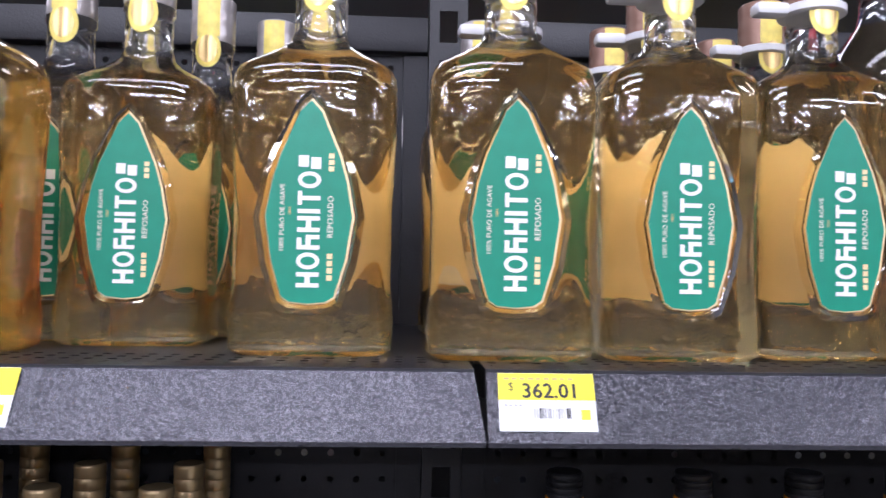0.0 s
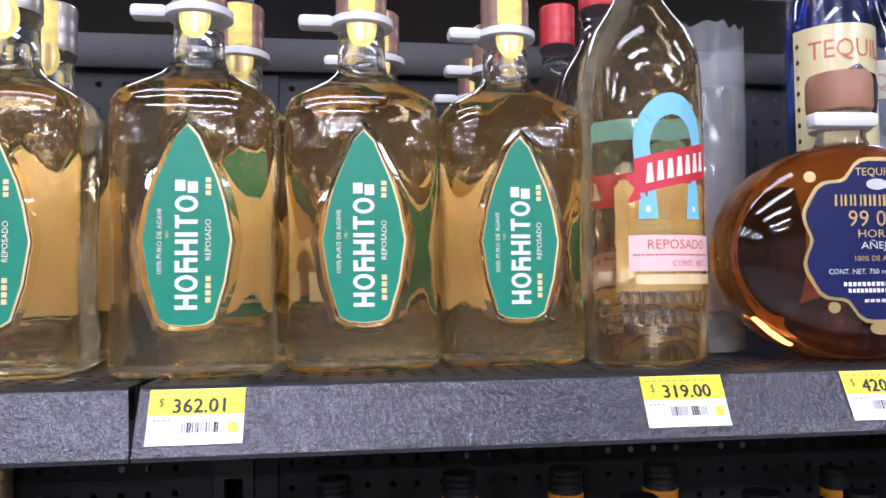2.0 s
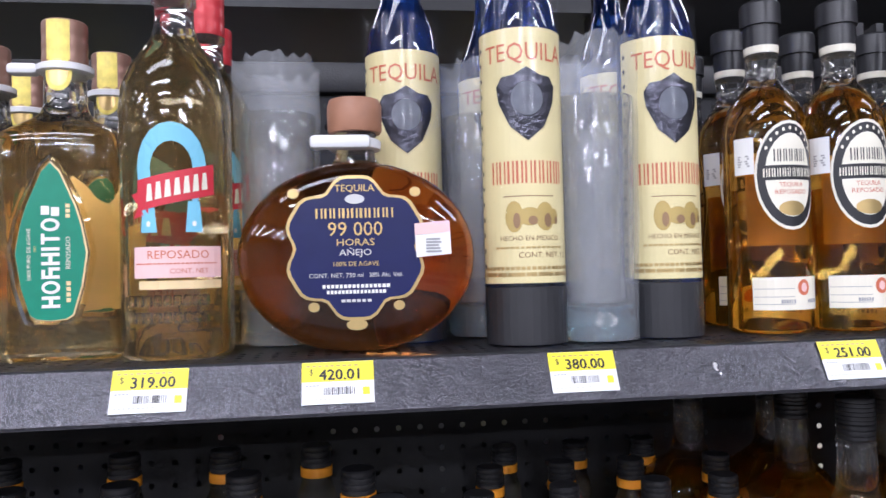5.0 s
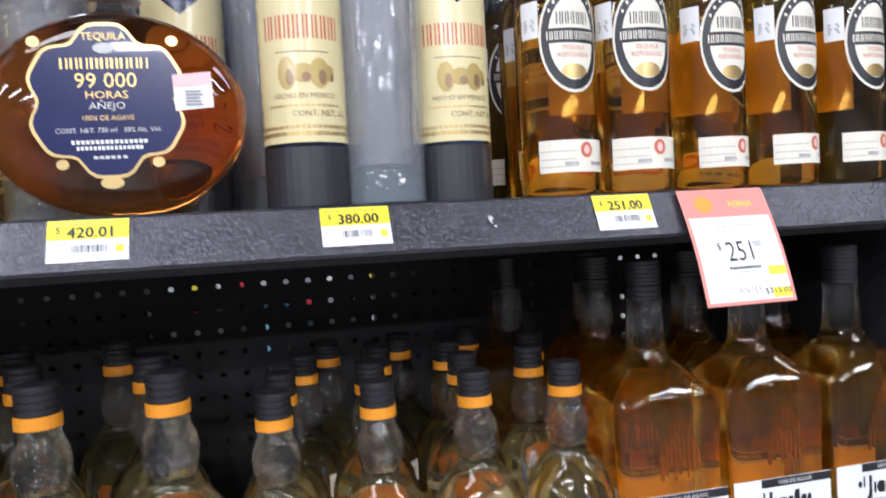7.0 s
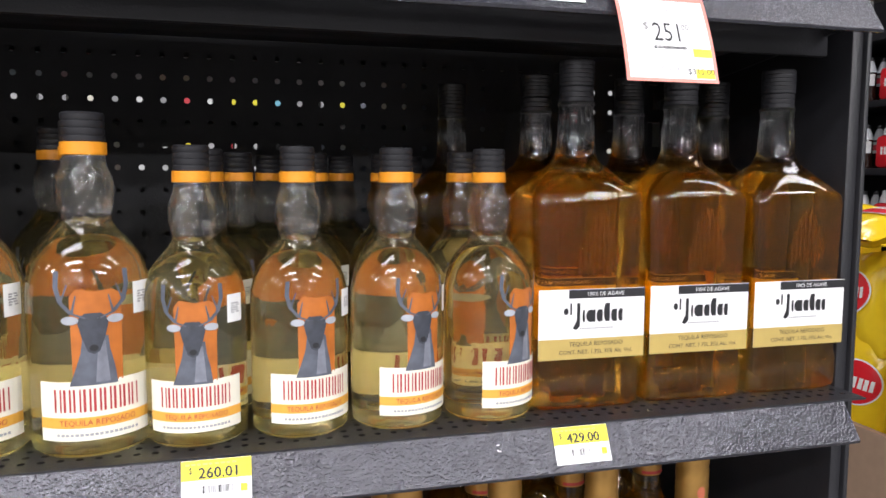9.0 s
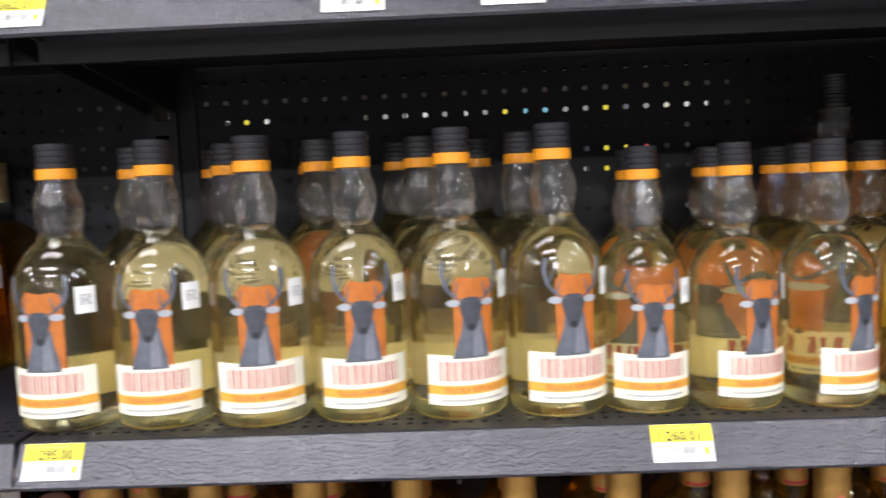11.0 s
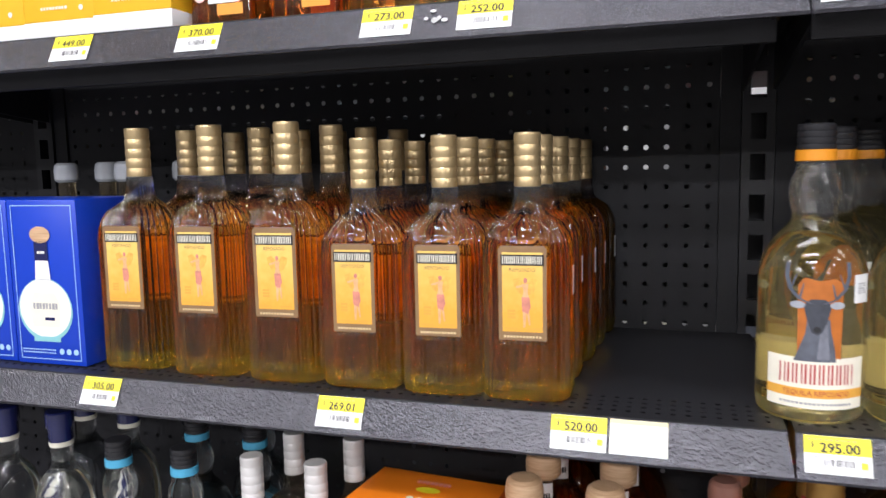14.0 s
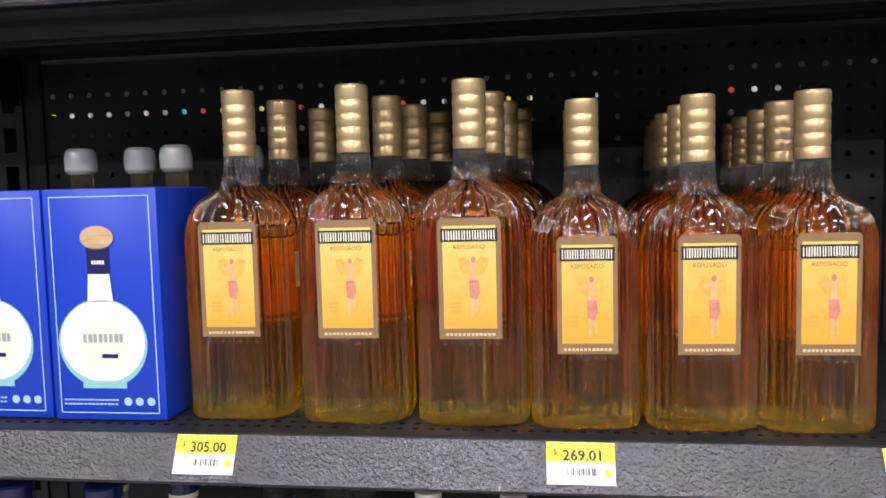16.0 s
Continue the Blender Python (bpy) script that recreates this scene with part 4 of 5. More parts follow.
def round_flask():
    """Flat round flask of dark tequila with a navy label in a gold scrolled frame."""
    ob = empty("tequila_flask", "round flat flask of dark amber tequila with navy and gold label", "bottle", "round flasks")
    g, n, m = Geo(), 40, 12
    A, B, D = 0.088, 0.0715, 0.034
    vs, fs = [], []
    for j in range(m + 1):
        s = -1 + 2 * j / m
        k = (1 - abs(s) ** 3.2) ** (1 / 3.2) if abs(s) < 1 else 0
        k = max(k, 0.55)
        for i in range(n):
            t = 2 * math.pi * i / n
            vs.append((A * k * math.cos(t), D * s, max(0.001, 0.07 + B * k * math.sin(t))))
    for j in range(m):
        fs += [(j * n + i, (j + 1) * n + i, (j + 1) * n + (i + 1) % n, j * n + (i + 1) % n) for i in range(n)]
    fs += [tuple(range(n)), tuple(reversed(range(m * n, m * n + n)))]
    g.add(vs, fs, brandy).done("glass_body", ob, angle=60)
    Geo().loft([(0.1385, 0.019, 0.017, 2), (0.144, 0.0155, 0.0155, 2), (0.158, 0.0135, 0.0135, 2), (0.16, 0.016, 0.016, 2), (0.163, 0.016, 0.016, 2)], clear, 24).done("neck", ob)
    Geo().loft([(0.1632, 0.0195, 0.0195, 2), (0.166, 0.0205, 0.0205, 2), (0.184, 0.0205, 0.0205, 2), (0.188, 0.019, 0.019, 2)], corkbrown, 24).done("cork_cap", ob, "brown cork stopper")
    g = Geo()
    g.loft([(0.15, 0.018, 0.018, 2), (0.151, 0.0195, 0.0195, 2), (0.157, 0.0195, 0.0195, 2), (0.158, 0.018, 0.018, 2)], plastic_white, 24)
    g.box(-0.032, 0.012, -0.024, -0.012, 0.149, 0.159, plastic_white, 0.003)
    g.done("security_collar", ob, "white plastic anti-theft collar")
    p = Print(on_front(-0.0345))
    def frame_line(k):
        pts = []
        for i in range(64):
            t = 2 * math.pi * i / 64
            wob = 1 + 0.075 * math.cos(6 * t + math.pi) - 0.03 * math.cos(12 * t)
            pts.append((0.0465 * k * wob * math.cos(t), 0.076 + 0.047 * k * wob * math.sin(t)))
        return pts
    p.poly(frame_line(1.05), gold, 0)
    p.done("label_frame", ob, "thin gold scrolled frame", smooth=False)
    p = Print(on_front(-0.0345))
    p.poly(frame_line(1.0), navy, 2)
    for s in (-1, 1):
        p.oval(s * 0.03, 0.0345, 0.004, 0.0035, gold, 2, 14)
        p.oval(s * 0.043, 0.115, 0.004, 0.0035, gold, 2, 14)
    p.oval(0, 0.0215, 0.0075, 0.004, gold, 2, 14)
    p.word("TEQUILA", 0, 0.116, 0.0048, gold, 4)
    p.oval(0, 0.1105, 0.007, 0.0035, lightgrey, 4, 16)
    p.mark(-0.028, 0.028, 0.097, 0.104, gold, 4, 9, 2)
    p.word("99 000", 0, 0.0845, 0.0098, gold, 4)
    p.word("HORAS", 0, 0.0775, 0.0048, gold, 4, wide=1.2)
    p.word("AÑEJO", 0, 0.0705, 0.0044, lightgrey, 4, wide=1.2)
    p.word("100% DE AGAVE", 0, 0.063, 0.0032, gold, 4)
    p.word("CONT. NET. 750 ml   38% Alc. Vol.", 0, 0.055, 0.0031, lightgrey, 4)
    p.bars(-0.024, 0.024, 0.0475, 0.05, white, 4, 16)
    p.bars(-0.021, 0.021, 0.0435, 0.046, white, 4, 16)
    p.bars(-0.011, 0.011, 0.0375, 0.0395, lightgrey, 4, 6)
    p.done("label", ob, "navy label in a gold scrolled frame", smooth=False)
    p = Print(on_front(-0.0352))
    p.add([p.place(u, v, 0.0012) for u, v in ((0.043, 0.068), (0.068, 0.07), (0.067, 0.094), (0.042, 0.092))], [(0, 1, 2, 3)], white)
    p.add([p.place(u, v, 0.0016) for u, v in ((0.0425, 0.084), (0.0675, 0.086), (0.067, 0.094), (0.042, 0.092))], [(0, 1, 2, 3)], pink)
    fine_print(p, 0.05, 0.071, 0.011, 9, 7)
    p.done("store_sticker", ob, "white and pink store sticker", smooth=False)
    return ob


def crinkled(z0, z1, r0, r1, seed, m_film=None):
    """An open sleeve of clear film with creases that run up and across it."""
    g, n, m, r = Geo(), 40, 16, random.Random(seed)
    crease = [r.uniform(-1, 1) for i in range(n)]
    vs = []
    for j in range(m + 1):
        q = j / m
        for i in range(n):
            t = 2 * math.pi * i / n
            k = (r0 + (r1 - r0) * q) * (1 + 0.018 * crease[i] + 0.02 * noise.noise((3 * math.cos(t), 3 * math.sin(t), 7 * q + seed)) + 0.012 * r.uniform(-1, 1))
            vs.append((k * math.cos(t), k * math.sin(t), z0 + (z1 - z0) * q + (0.006 * crease[i] if j == m else 0)))
    return g.add(vs, [(j * n + i, j * n + (i + 1) % n, (j + 1) * n + (i + 1) % n, (j + 1) * n + i) for j in range(m) for i in range(n)], m_film or film)


def tall_bottle():
    """Slim tall bottle with a parchment label, held in clear wrap."""
    ob = empty("tequila_bottle", "tall slim blue bottle wrapped in film with parchment label", "bottle", "tall slim bottles")
    w = 0.0315
    secs = [(0, 0.95), (0.004, 1), (0.24, 1), (0.262, 0.88), (0.285, 0.6), (0.305, 0.42), (0.345, 0.38)]
    Geo().loft([(z, w * f, w * f, 2) for z, f in secs], blueglass, 32).done("glass_body", ob, angle=60)
    ridged(Geo(), 0.3452, 0.38, w * 0.42, navy, 2, 0.03).done("cap", ob, "dark blue cap")
    p = Print(on_round(w))
    p.rect(-0.046, 0.046, 0.047, 0.24, parchment, 0, 20)
    p.rect(-0.046, 0.046, 0.052, 0.055, gold, 1, 12)
    p.bars(-0.04, 0.04, 0.057, 0.0595, gold, 1, 20)
    p.word("CONT. NET. 1 L", 0.012, 0.066, 0.0042, brownframe, 1)
    p.bars(-0.028, 0.028, 0.073, 0.0745, gold, 1, 14)
    p.word("HECHO EN MEXICO", 0, 0.079, 0.0036, brownframe, 1)
    for u, a, b in ((-0.012, 0.007, 0.012), (0.0, 0.009, 0.007), (0.012, 0.008, 0.011), (0.02, 0.004, 0.006)):
        p.oval(u, 0.097, a, b, jimgold, 1, 14)
        p.oval(u + 0.002, 0.094, a * 0.4, b * 0.5, brownframe, 2, 10)
    p.mark(-0.03, 0.03, 0.122, 0.139, redprint, 1, 9, 4)
    p.poly([(0, 0.154), (0.013, 0.165), (0.022, 0.184), (0.0235, 0.196), (0.019, 0.203), (0.01, 0.204), (0, 0.21), (-0.01, 0.204), (-0.019, 0.203), (-0.0235, 0.196), (-0.022, 0.184), (-0.013, 0.165)], pewter, 3)
    p.oval(0, 0.186, 0.012, 0.013, slate, 5)
    p.rect(-0.02, 0.02, 0.112, 0.1128, brownframe, 1, 8)
    p.word("TEQUILA", 0, 0.215, 0.0135, redprint, 2, wide=0.85)
    for i in range(15):
        for s in (-1, 1):
            p.oval(s * 0.042, 0.06 + i * 0.012, 0.0016, 0.002, blackcap, 2, 8)
    p.done("label", ob, "parchment label with red lettering and a dark crest", smooth=False)
    p = Print(on_round(w))
    p.rect(-0.046, 0.046, 0.0005, 0.044, blackcap, 0, 16)
    p.done("foot_wrap", ob, "dark sleeve round the foot", smooth=False)
    p = Print(on_round(w, turn=118))
    p.rect(-0.013, 0.013, 0.03, 0.235, white, 0, 6)
    for i in range(5):
        p.poly([(-0.01 + 0.004 * i, 0.034), (-0.007 + 0.004 * i, 0.034), (-0.011 + 0.0055 * i, 0.075 + 0.006 * (i % 3))], bluebox, 1 + i % 2)
    p.done("side_panel", ob, "white side panel with blue leaves", smooth=False)
    crinkled(0.001, 0.27, w * 1.035, w * 1.07, 7).done("film_sleeve", ob, "clear crinkled film", angle=25)
    return ob


def tumbler():
    ob = empty("glass_tumbler", "tall clear glass tumbler sleeved in crinkled film beside a bottle", "drinking glass", "gift tumblers")
    w = 0.031
    secs = [(0, 0.86), (0.004, 0.95), (0.014, 0.98), (0.016, 0.94), (0.03, 0.93), (0.19, 1.05), (0.192, 1.04), (0.19, 0.98), (0.03, 0.86), (0.026, 0.5), (0.025, 0.1)]
    Geo().loft([(z, w * f, w * f, 2) for z, f in secs], clear, 32, m_low=aqua, z_low=0.03).done("glass", ob, angle=60)
    crinkled(0.001, 0.235, w * 1.04, w * 1.2, 3, crumple).done("film_sleeve", ob, "clear crinkled film", angle=25)
    crinkled(0.03, 0.16, w * 0.7, w * 0.8, 9, crumple).done("film_lining", ob, "crumpled film inside the glass", angle=25)
    return ob


def oval_bottle(liquid, ring, capmat, hint):
    """Straight round bottle with an oval label, a low band label and a long black cap."""
    ob = empty("tequila_bottle", f"round bottle of {hint} tequila with black and white oval label", "bottle", "oval label bottles")
    w = 0.034
    secs = [(0, 0.92), (0.004, 1), (0.162, 1), (0.178, 0.95), (0.19, 0.83), (0.2, 0.62), (0.207, 0.44), (0.214, 0.37), (0.228, 0.36), (0.23, 0.39), (0.234, 0.39)]
    Geo().loft([(z, w * f, w * f, 2) for z, f in secs], liquid, 36, m_top=clear, z_top=0.2).done("glass_body", ob, angle=60)
    g = Geo().loft([(0.2342, 0.0138, 0.0138, 2), (0.24, 0.0142, 0.0142, 2), (0.2402, 0.0142, 0.0142, 2)], cream, 24)
    g.done("neck_ring", ob, "cream printed ring")
    g = Geo().loft([(0.2404, 0.0142, 0.0142, 2), (0.258, 0.0142, 0.0142, 2), (0.2582, 0.0165, 0.0165, 2), (0.276, 0.0165, 0.0165, 2), (0.278, 0.015, 0.015, 2)], capmat, 24)
    g.done("cap", ob, "long matt black cap")
    p = Print(on_round(w))
    p.oval(0, 0.128, 0.0285, 0.0445, cream, 0)
    p.oval(0, 0.128, 0.0265, 0.042, ring, 1)
    p.oval(0, 0.128, 0.0205, 0.034, cream, 2)
    p.oval(0, 0.101, 0.011, 0.006, gold, 3)
    p.mark(-0.014, 0.014, 0.139, 0.149, black, 3, 6, 3)
    p.rect(-0.0245, 0.0245, 0.124, 0.136, ring, 3, 8)
    p.mark(-0.022, 0.022, 0.1265, 0.1335, cream, 4, 11, 4)
    p.word("TEQUILA", 0, 0.1185, 0.0035, redprint, 3)
    p.word("REPOSADO", 0, 0.1125, 0.0037, redprint, 3)
    for i in range(9):
        t = math.pi * (0.2 + 0.6 * i / 8)
        p.oval(0.0235 * math.cos(t), 0.128 + 0.038 * math.sin(t), 0.0011, 0.0016, cream, 3, 8)
    p.done("oval_label", ob, "oval black and cream label", smooth=False)
    p = Print(on_round(w))
    p.rect(-0.033, 0.033, 0.019, 0.0455, cream, 0, 12)
    p.oval(0.008, 0.037, 0.006, 0.0065, redprint, 1, 18)
    p.oval(0.008, 0.037, 0.003, 0.0038, pink, 2, 12)
    for z in (0.0235, 0.0295, 0.036):
        p.rect(-0.032, -0.001, z, z + 0.0005, grey, 1, 4)
    p.bars(-0.012, 0.0, 0.0245, 0.0275, grey, 1, 6)
    p.bars(0.012, 0.03, 0.0245, 0.0275, grey, 1, 8)
    p.done("band_label", ob, "cream band with a red seal", smooth=False)
    p = Print(on_round(w, turn=-62))
    p.rect(-0.0085, 0.0085, 0.13, 0.16, white, 1, 4)
    fine_print(p, -0.005, 0.136, 0.01, 2, 3)
    p.done("store_sticker", ob, "white store sticker", smooth=False)
    p = Print(on_round(w, turn=140))
    p.rect(-0.011, 0.011, 0.075, 0.15, tan, 0, 8)
    p.done("back_label", ob, "gold back label", smooth=False)
    return ob


def jug_bottle(capmat, label, wide, tall):
    """Rounded orange bottle with a tall ridged gold cap."""
    ob = empty("tequila_bottle", label, "bottle", "rounded orange bottles")
    secs = [(0, 0.92), (0.005, 1), (0.13, 1), (0.15, 0.96), (0.168, 0.85), (0.183, 0.68), (0.192, 0.5), (0.198, 0.4), (0.205, 0.36), (0.22, 0.34)]
    Geo().loft([(z * tall, wide * f, wide * f * (0.85 if f > 0.6 else 0.95), 2.6 if f > 0.6 else 2) for z, f in secs], amber, 32, m_top=clear, z_top=0.205 * tall).done("glass_body", ob, angle=60)
    ridged(Geo(), 0.2202 * tall, 0.275 * tall, wide * 0.36, capmat, 4, 0.04).done("cap", ob, "gold ridged cap")
    p = Print(on_round(wide * 0.362))
    p.oval(0, 0.24 * tall, 0.004, 0.006, redprint, 1, 14)
    p.rect(-0.013, 0.013, 0.222 * tall, 0.225 * tall, darkred, 1, 6)
    p.done("cap_mark", ob, "red seal on the cap", smooth=False)
    p = Print(on_front(-wide * 0.85 - 0.0006))
    p.oval(0, 0.135 * tall, wide * 0.6, 0.02, yellow, 0)
    p.oval(0, 0.135 * tall, wide * 0.52, 0.016, redprint, 1)
    p.rect(-wide * 0.6, wide * 0.6, 0.05, 0.1, parchment, 0)
    p.done("label", ob, "yellow and red label", smooth=False)
    return ob


def knob_bottle(capmat, ringmat, hint, w, tall):
    """Plain dark bottle under a rounded wooden stopper."""
    ob = empty("tequila_bottle", hint, "bottle", "stoppered bottles")
    secs = [(0, 0.93), (0.005, 1), (0.13, 1), (0.148, 0.93), (0.162, 0.75), (0.172, 0.52), (0.18, 0.4), (0.19, 0.37), (0.206, 0.37)]
    Geo().loft([(z * tall, w * f, w * f, 2) for z, f in secs], brandy if ringmat else pale, 28).done("glass_body", ob, angle=60)
    c = w * 0.5
    Geo().loft([(0.2065 * tall, c * 0.85, c * 0.85, 2), (0.21 * tall, c * 1.05, c * 1.05, 2), (0.222 * tall, c * 1.08, c * 1.08, 2), (0.23 * tall, c * 0.98, c * 0.98, 2), (0.233 * tall, c * 0.75, c * 0.75, 2)], capmat, 24).done("stopper", ob, "rounded stopper")
    if ringmat:
        p = Print(on_round(w * 0.4))
        p.rect(-0.0125, 0.0125, 0.181 * tall, 0.204 * tall, ringmat, 1, 8)
        p.bars(-0.01, 0.01, 0.188 * tall, 0.194 * tall, black, 2, 7)
        p.done("neck_label", ob, "white neck label", smooth=False)
    return ob


def decanter(liquid, hint):
    ob = empty("tequila_bottle", hint, "bottle", "labelled bottles on the upper shelf")
    Geo().loft([(0, 0.036, 0.03, 5), (0.004, 0.04, 0.034, 5), (0.11, 0.036, 0.031, 4.5), (0.13, 0.03, 0.026, 3), (0.145, 0.016, 0.016, 2), (0.18, 0.0135, 0.0135, 2)], liquid, 36).done("glass_body", ob, angle=50)
    ridged(Geo(), 0.1802, 0.21, 0.0155, blackcap, 3).done("cap", ob)
    p = Print(on_front(-0.0345))
    p.rect(-0.03, 0.03, 0.035, 0.09, redprint, 0)
    p.rect(-0.01, 0.026, 0.025, 0.04, white, 1)
    p.bars(-0.006, 0.022, 0.029, 0.0345, grey, 2, 6)
    p.rect(-0.0, 0.03, 0.013, 0.024, orange, 1)
    p.oval(-0.02, 0.035, 0.008, 0.008, pink, 1, 16)
    p.done("label", ob, "red and orange paper labels", smooth=False)
    return ob


def gift_box(x, y, z, w, d, h, turn=0):
    """Blue carton with a bottle drawn on its face."""
    ob = empty("tequila_box", "glossy blue carton with a picture of a white bottle", "box", "blue cartons")
    Geo().box(-w / 2, w / 2, 0, d, 0, h, bluebox, 0.0015).done("carton", ob)
    p = Print(on_front(0.0))
    e, t = 0.006, 0.001
    for a, b, c, q in ((-w / 2 + e, w / 2 - e, h - e - t, h - e), (-w / 2 + e, w / 2 - e, e, e + t), (-w / 2 + e, -w / 2 + e + t, e, h - e), (w / 2 - e - t, w / 2 - e, e, h - e)):
        p.rect(a, b, c, q, paleblue, 1)
    p.done("border_line", ob, smooth=False)
    p = Print(on_front(0.0))
    k = w / 0.098
    p.oval(-0.003 * k, 0.064 * k, 0.0385 * k, 0.037 * k, teal, 1, 32)
    p.oval(-0.003 * k, 0.066 * k, 0.0365 * k, 0.034 * k, white, 2, 32)
    p.rect(-0.022 * k, 0.016 * k, 0.027 * k, 0.033 * k, teal, 3)
    p.poly([(-0.014 * k, 0.098 * k), (0.008 * k, 0.098 * k), (0.006 * k, 0.124 * k), (-0.012 * k, 0.124 * k)], white, 2)
    p.rect(-0.0125 * k, 0.0065 * k, 0.121 * k, 0.143 * k, navy, 3)
    p.bars(-0.0085 * k, 0.0025 * k, 0.129 * k, 0.132 * k, white, 4, 5)
    p.oval(-0.003 * k, 0.1505 * k, 0.0145 * k, 0.0095 * k, cork, 3, 24)
    p.poly([(-0.022 * k, 0.044 * k), (0.016 * k, 0.044 * k), (0.02 * k, 0.07 * k), (0.012 * k, 0.084 * k), (-0.018 * k, 0.084 * k), (-0.026 * k, 0.07 * k)], cream, 3)
    p.bars(-0.02 * k, 0.016 * k, 0.065 * k, 0.072 * k, grey, 4, 8)
    p.rect(-0.004 * k, 0.01 * k, 0.052 * k, 0.0555 * k, navy, 4)
    p.bars(-0.04 * k, 0.008 * k, 0.0165 * k, 0.018 * k, paleblue, 1, 16)
    p.bars(-0.04 * k, 0.008 * k, 0.013 * k, 0.0145 * k, paleblue, 1, 14)
    for u in (0.016, 0.026, 0.036):
        p.oval(u * k, 0.016 * k, 0.0035 * k, 0.0035 * k, paleblue, 1, 14)
    p.done("printed_bottle", ob, "white bottle picture with small print", smooth=False)
    ob.matrix_world = pose(x, y, z, 0, 0, turn)
    return ob


def price_tag(x, z, amount, w=0.0485, h=0.0265, blank=False, turn=0):
    """A yellow and white paper price tag lying on the slanting lip."""
    s = 0.0165 / 0.0335
    place = lambda u, v, lift: (x + u, -0.0014 + s * v - lift * 0.9, z - 0.0015 + v - lift * 0.45 - turn * u)
    ob = empty("price_tag", f"yellow and white paper price tag reading {amount} pesos" if not blank else "blank cream paper price tag on the shelf edge", "price tag", "price tags")
    p = Print(place)
    p.rect(-w / 2, w / 2, -h, 0.0, cream if blank else white, 0)
    p.rect(-w / 2, w / 2, -h, -h + 0.001, white, 1)
    if blank:
        p.rect(-w / 2, w / 2, -h * 0.12, 0.0, parchment, 1)
    else:
        p.rect(-w / 2, w / 2, -h * 0.47, 0.0, yellow, 1)
    p.done("card", ob, smooth=False)
    if not blank:
        p = Print(place)
        p.word("$", -w * 0.37, -h * 0.3, h * 0.15, black, 2)
        for k in range(3):
            p.word(amount, w * 0.04 + (k - 1) * 0.00028, -h * 0.42 + (k % 2) * 0.0002, h * 0.25, black, 2 + k, wide=1.12)
        p.bars(-w * 0.45, w * 0.3, -h * 0.11, -h * 0.07, jimgold, 2, 9)
        r = random.Random(len(amount) * 7 + int(float(amount)))
        for i in range(16):
            u = -w * 0.2 + i * w * 0.028
            p.rect(u, u + w * 0.028 * r.uniform(0.3, 0.8), -h * 0.78, -h * 0.6, black if r.random() > 0.5 else grey, 2)
        p.bars(-w * 0.45, -w * 0.25, -h * 0.57, -h * 0.54, grey, 2, 4)
        p.bars(-w * 0.45, w * 0.1, -h * 0.9, -h * 0.86, lightgrey, 2, 9)
        p.rect(w * 0.34, w * 0.44, -h * 0.8, -h * 0.62, yellow, 2)
        p.done("print", ob, "black printed price and barcode", smooth=False)
    return ob


def put(ob, x, y, z, turn=0.0):
    ob.matrix_world = pose(x, y, z, 0, 0, turn)
    return ob


def row_of(ob, spots, z):
    """Stands a thing at the first spot and copies of it at the others: (x, y, turn)."""
    x, y, t = spots[0]
    put(ob, x, y, z, t)
    return [ob] + [copy_thing(ob, pose(x, y, z, 0, 0, t)) for x, y, t in spots[1:]]


rnd = random.Random(11)
jit = lambda a=3.0: rnd.uniform(-a, a)

# ---- upper shelf ----
row_of(lozenge_bottle(False), [(-0.093, 0.074, 0), (-0.212, 0.122, 2), (-0.302, 0.06, -14), (-0.1, 0.155, 3), (-0.19, 0.2, 0), (-0.275, 0.15, 4), (0.02, 0.235, 3), (-0.15, 0.25, 0), (-0.26, 0.26, 2)], ZA + 0.001)
row_of(lozenge_bottle(True), [(0.021, 0.06, 0), (0.121, 0.068, 0), (0.219, 0.083, 1), (0.035, 0.145, 4), (0.135, 0.15, -3), (0.228, 0.17, 2), (0.13, 0.24, 2), (0.23, 0.26, 0)], ZA + 0.001)
row_of(horseshoe_bottle(), [(0.305, 0.062, -13), (0.312, 0.155, 0), (0.305, 0.25, 0)], ZA + 0.001)
row_of(round_flask(), [(0.439, 0.046, -3)], ZA + 0.001)
row_of(tall_bottle(), [(0.57, 0.055, -4), (0.482, 0.116, 0), (0.69, 0.07, 2), (0.575, 0.2, 0), (0.69, 0.18, 6), (0.63, 0.26, 0)], ZA + 0.001)
row_of(tumbler(), [(0.63, 0.058, 0), (0.375, 0.125, 0), (0.55, 0.135, 0), (0.63, 0.15, 0)], ZA + 0.001)
row_of(oval_bottle(reposado, blackcap, blackcap, "amber"),
       [(x, y + jit(0.003), t) for x, y, t in ((0.786, 0.072, 3), (0.853, 0.066, -2), (0.936, 0.074, 8), (1.006, 0.07, 10), (1.08, 0.068, 9), (0.8, 0.15, 0), (0.872, 0.155, 4), (0.95, 0.15, 0), (1.02, 0.155, 0), (1.085, 0.15, 0), (0.8, 0.24, 0), (0.88, 0.24, 0), (0.96, 0.235, 0))], ZA + 0.001)
row_of(decanter(brandy, "square-bodied dark amber tequila bottle with red and orange label"), [(-0.542, 0.07, 0), (-0.446, 0.068, 2), (-0.54, 0.17, 0), (-0.45, 0.17, 0)], ZA + 0.001)
row_of(decanter(amber, "square-bodied golden tequila bottle with red label"), [(-0.362, 0.068, 0), (-0.36, 0.17, 0)], ZA + 0.001)


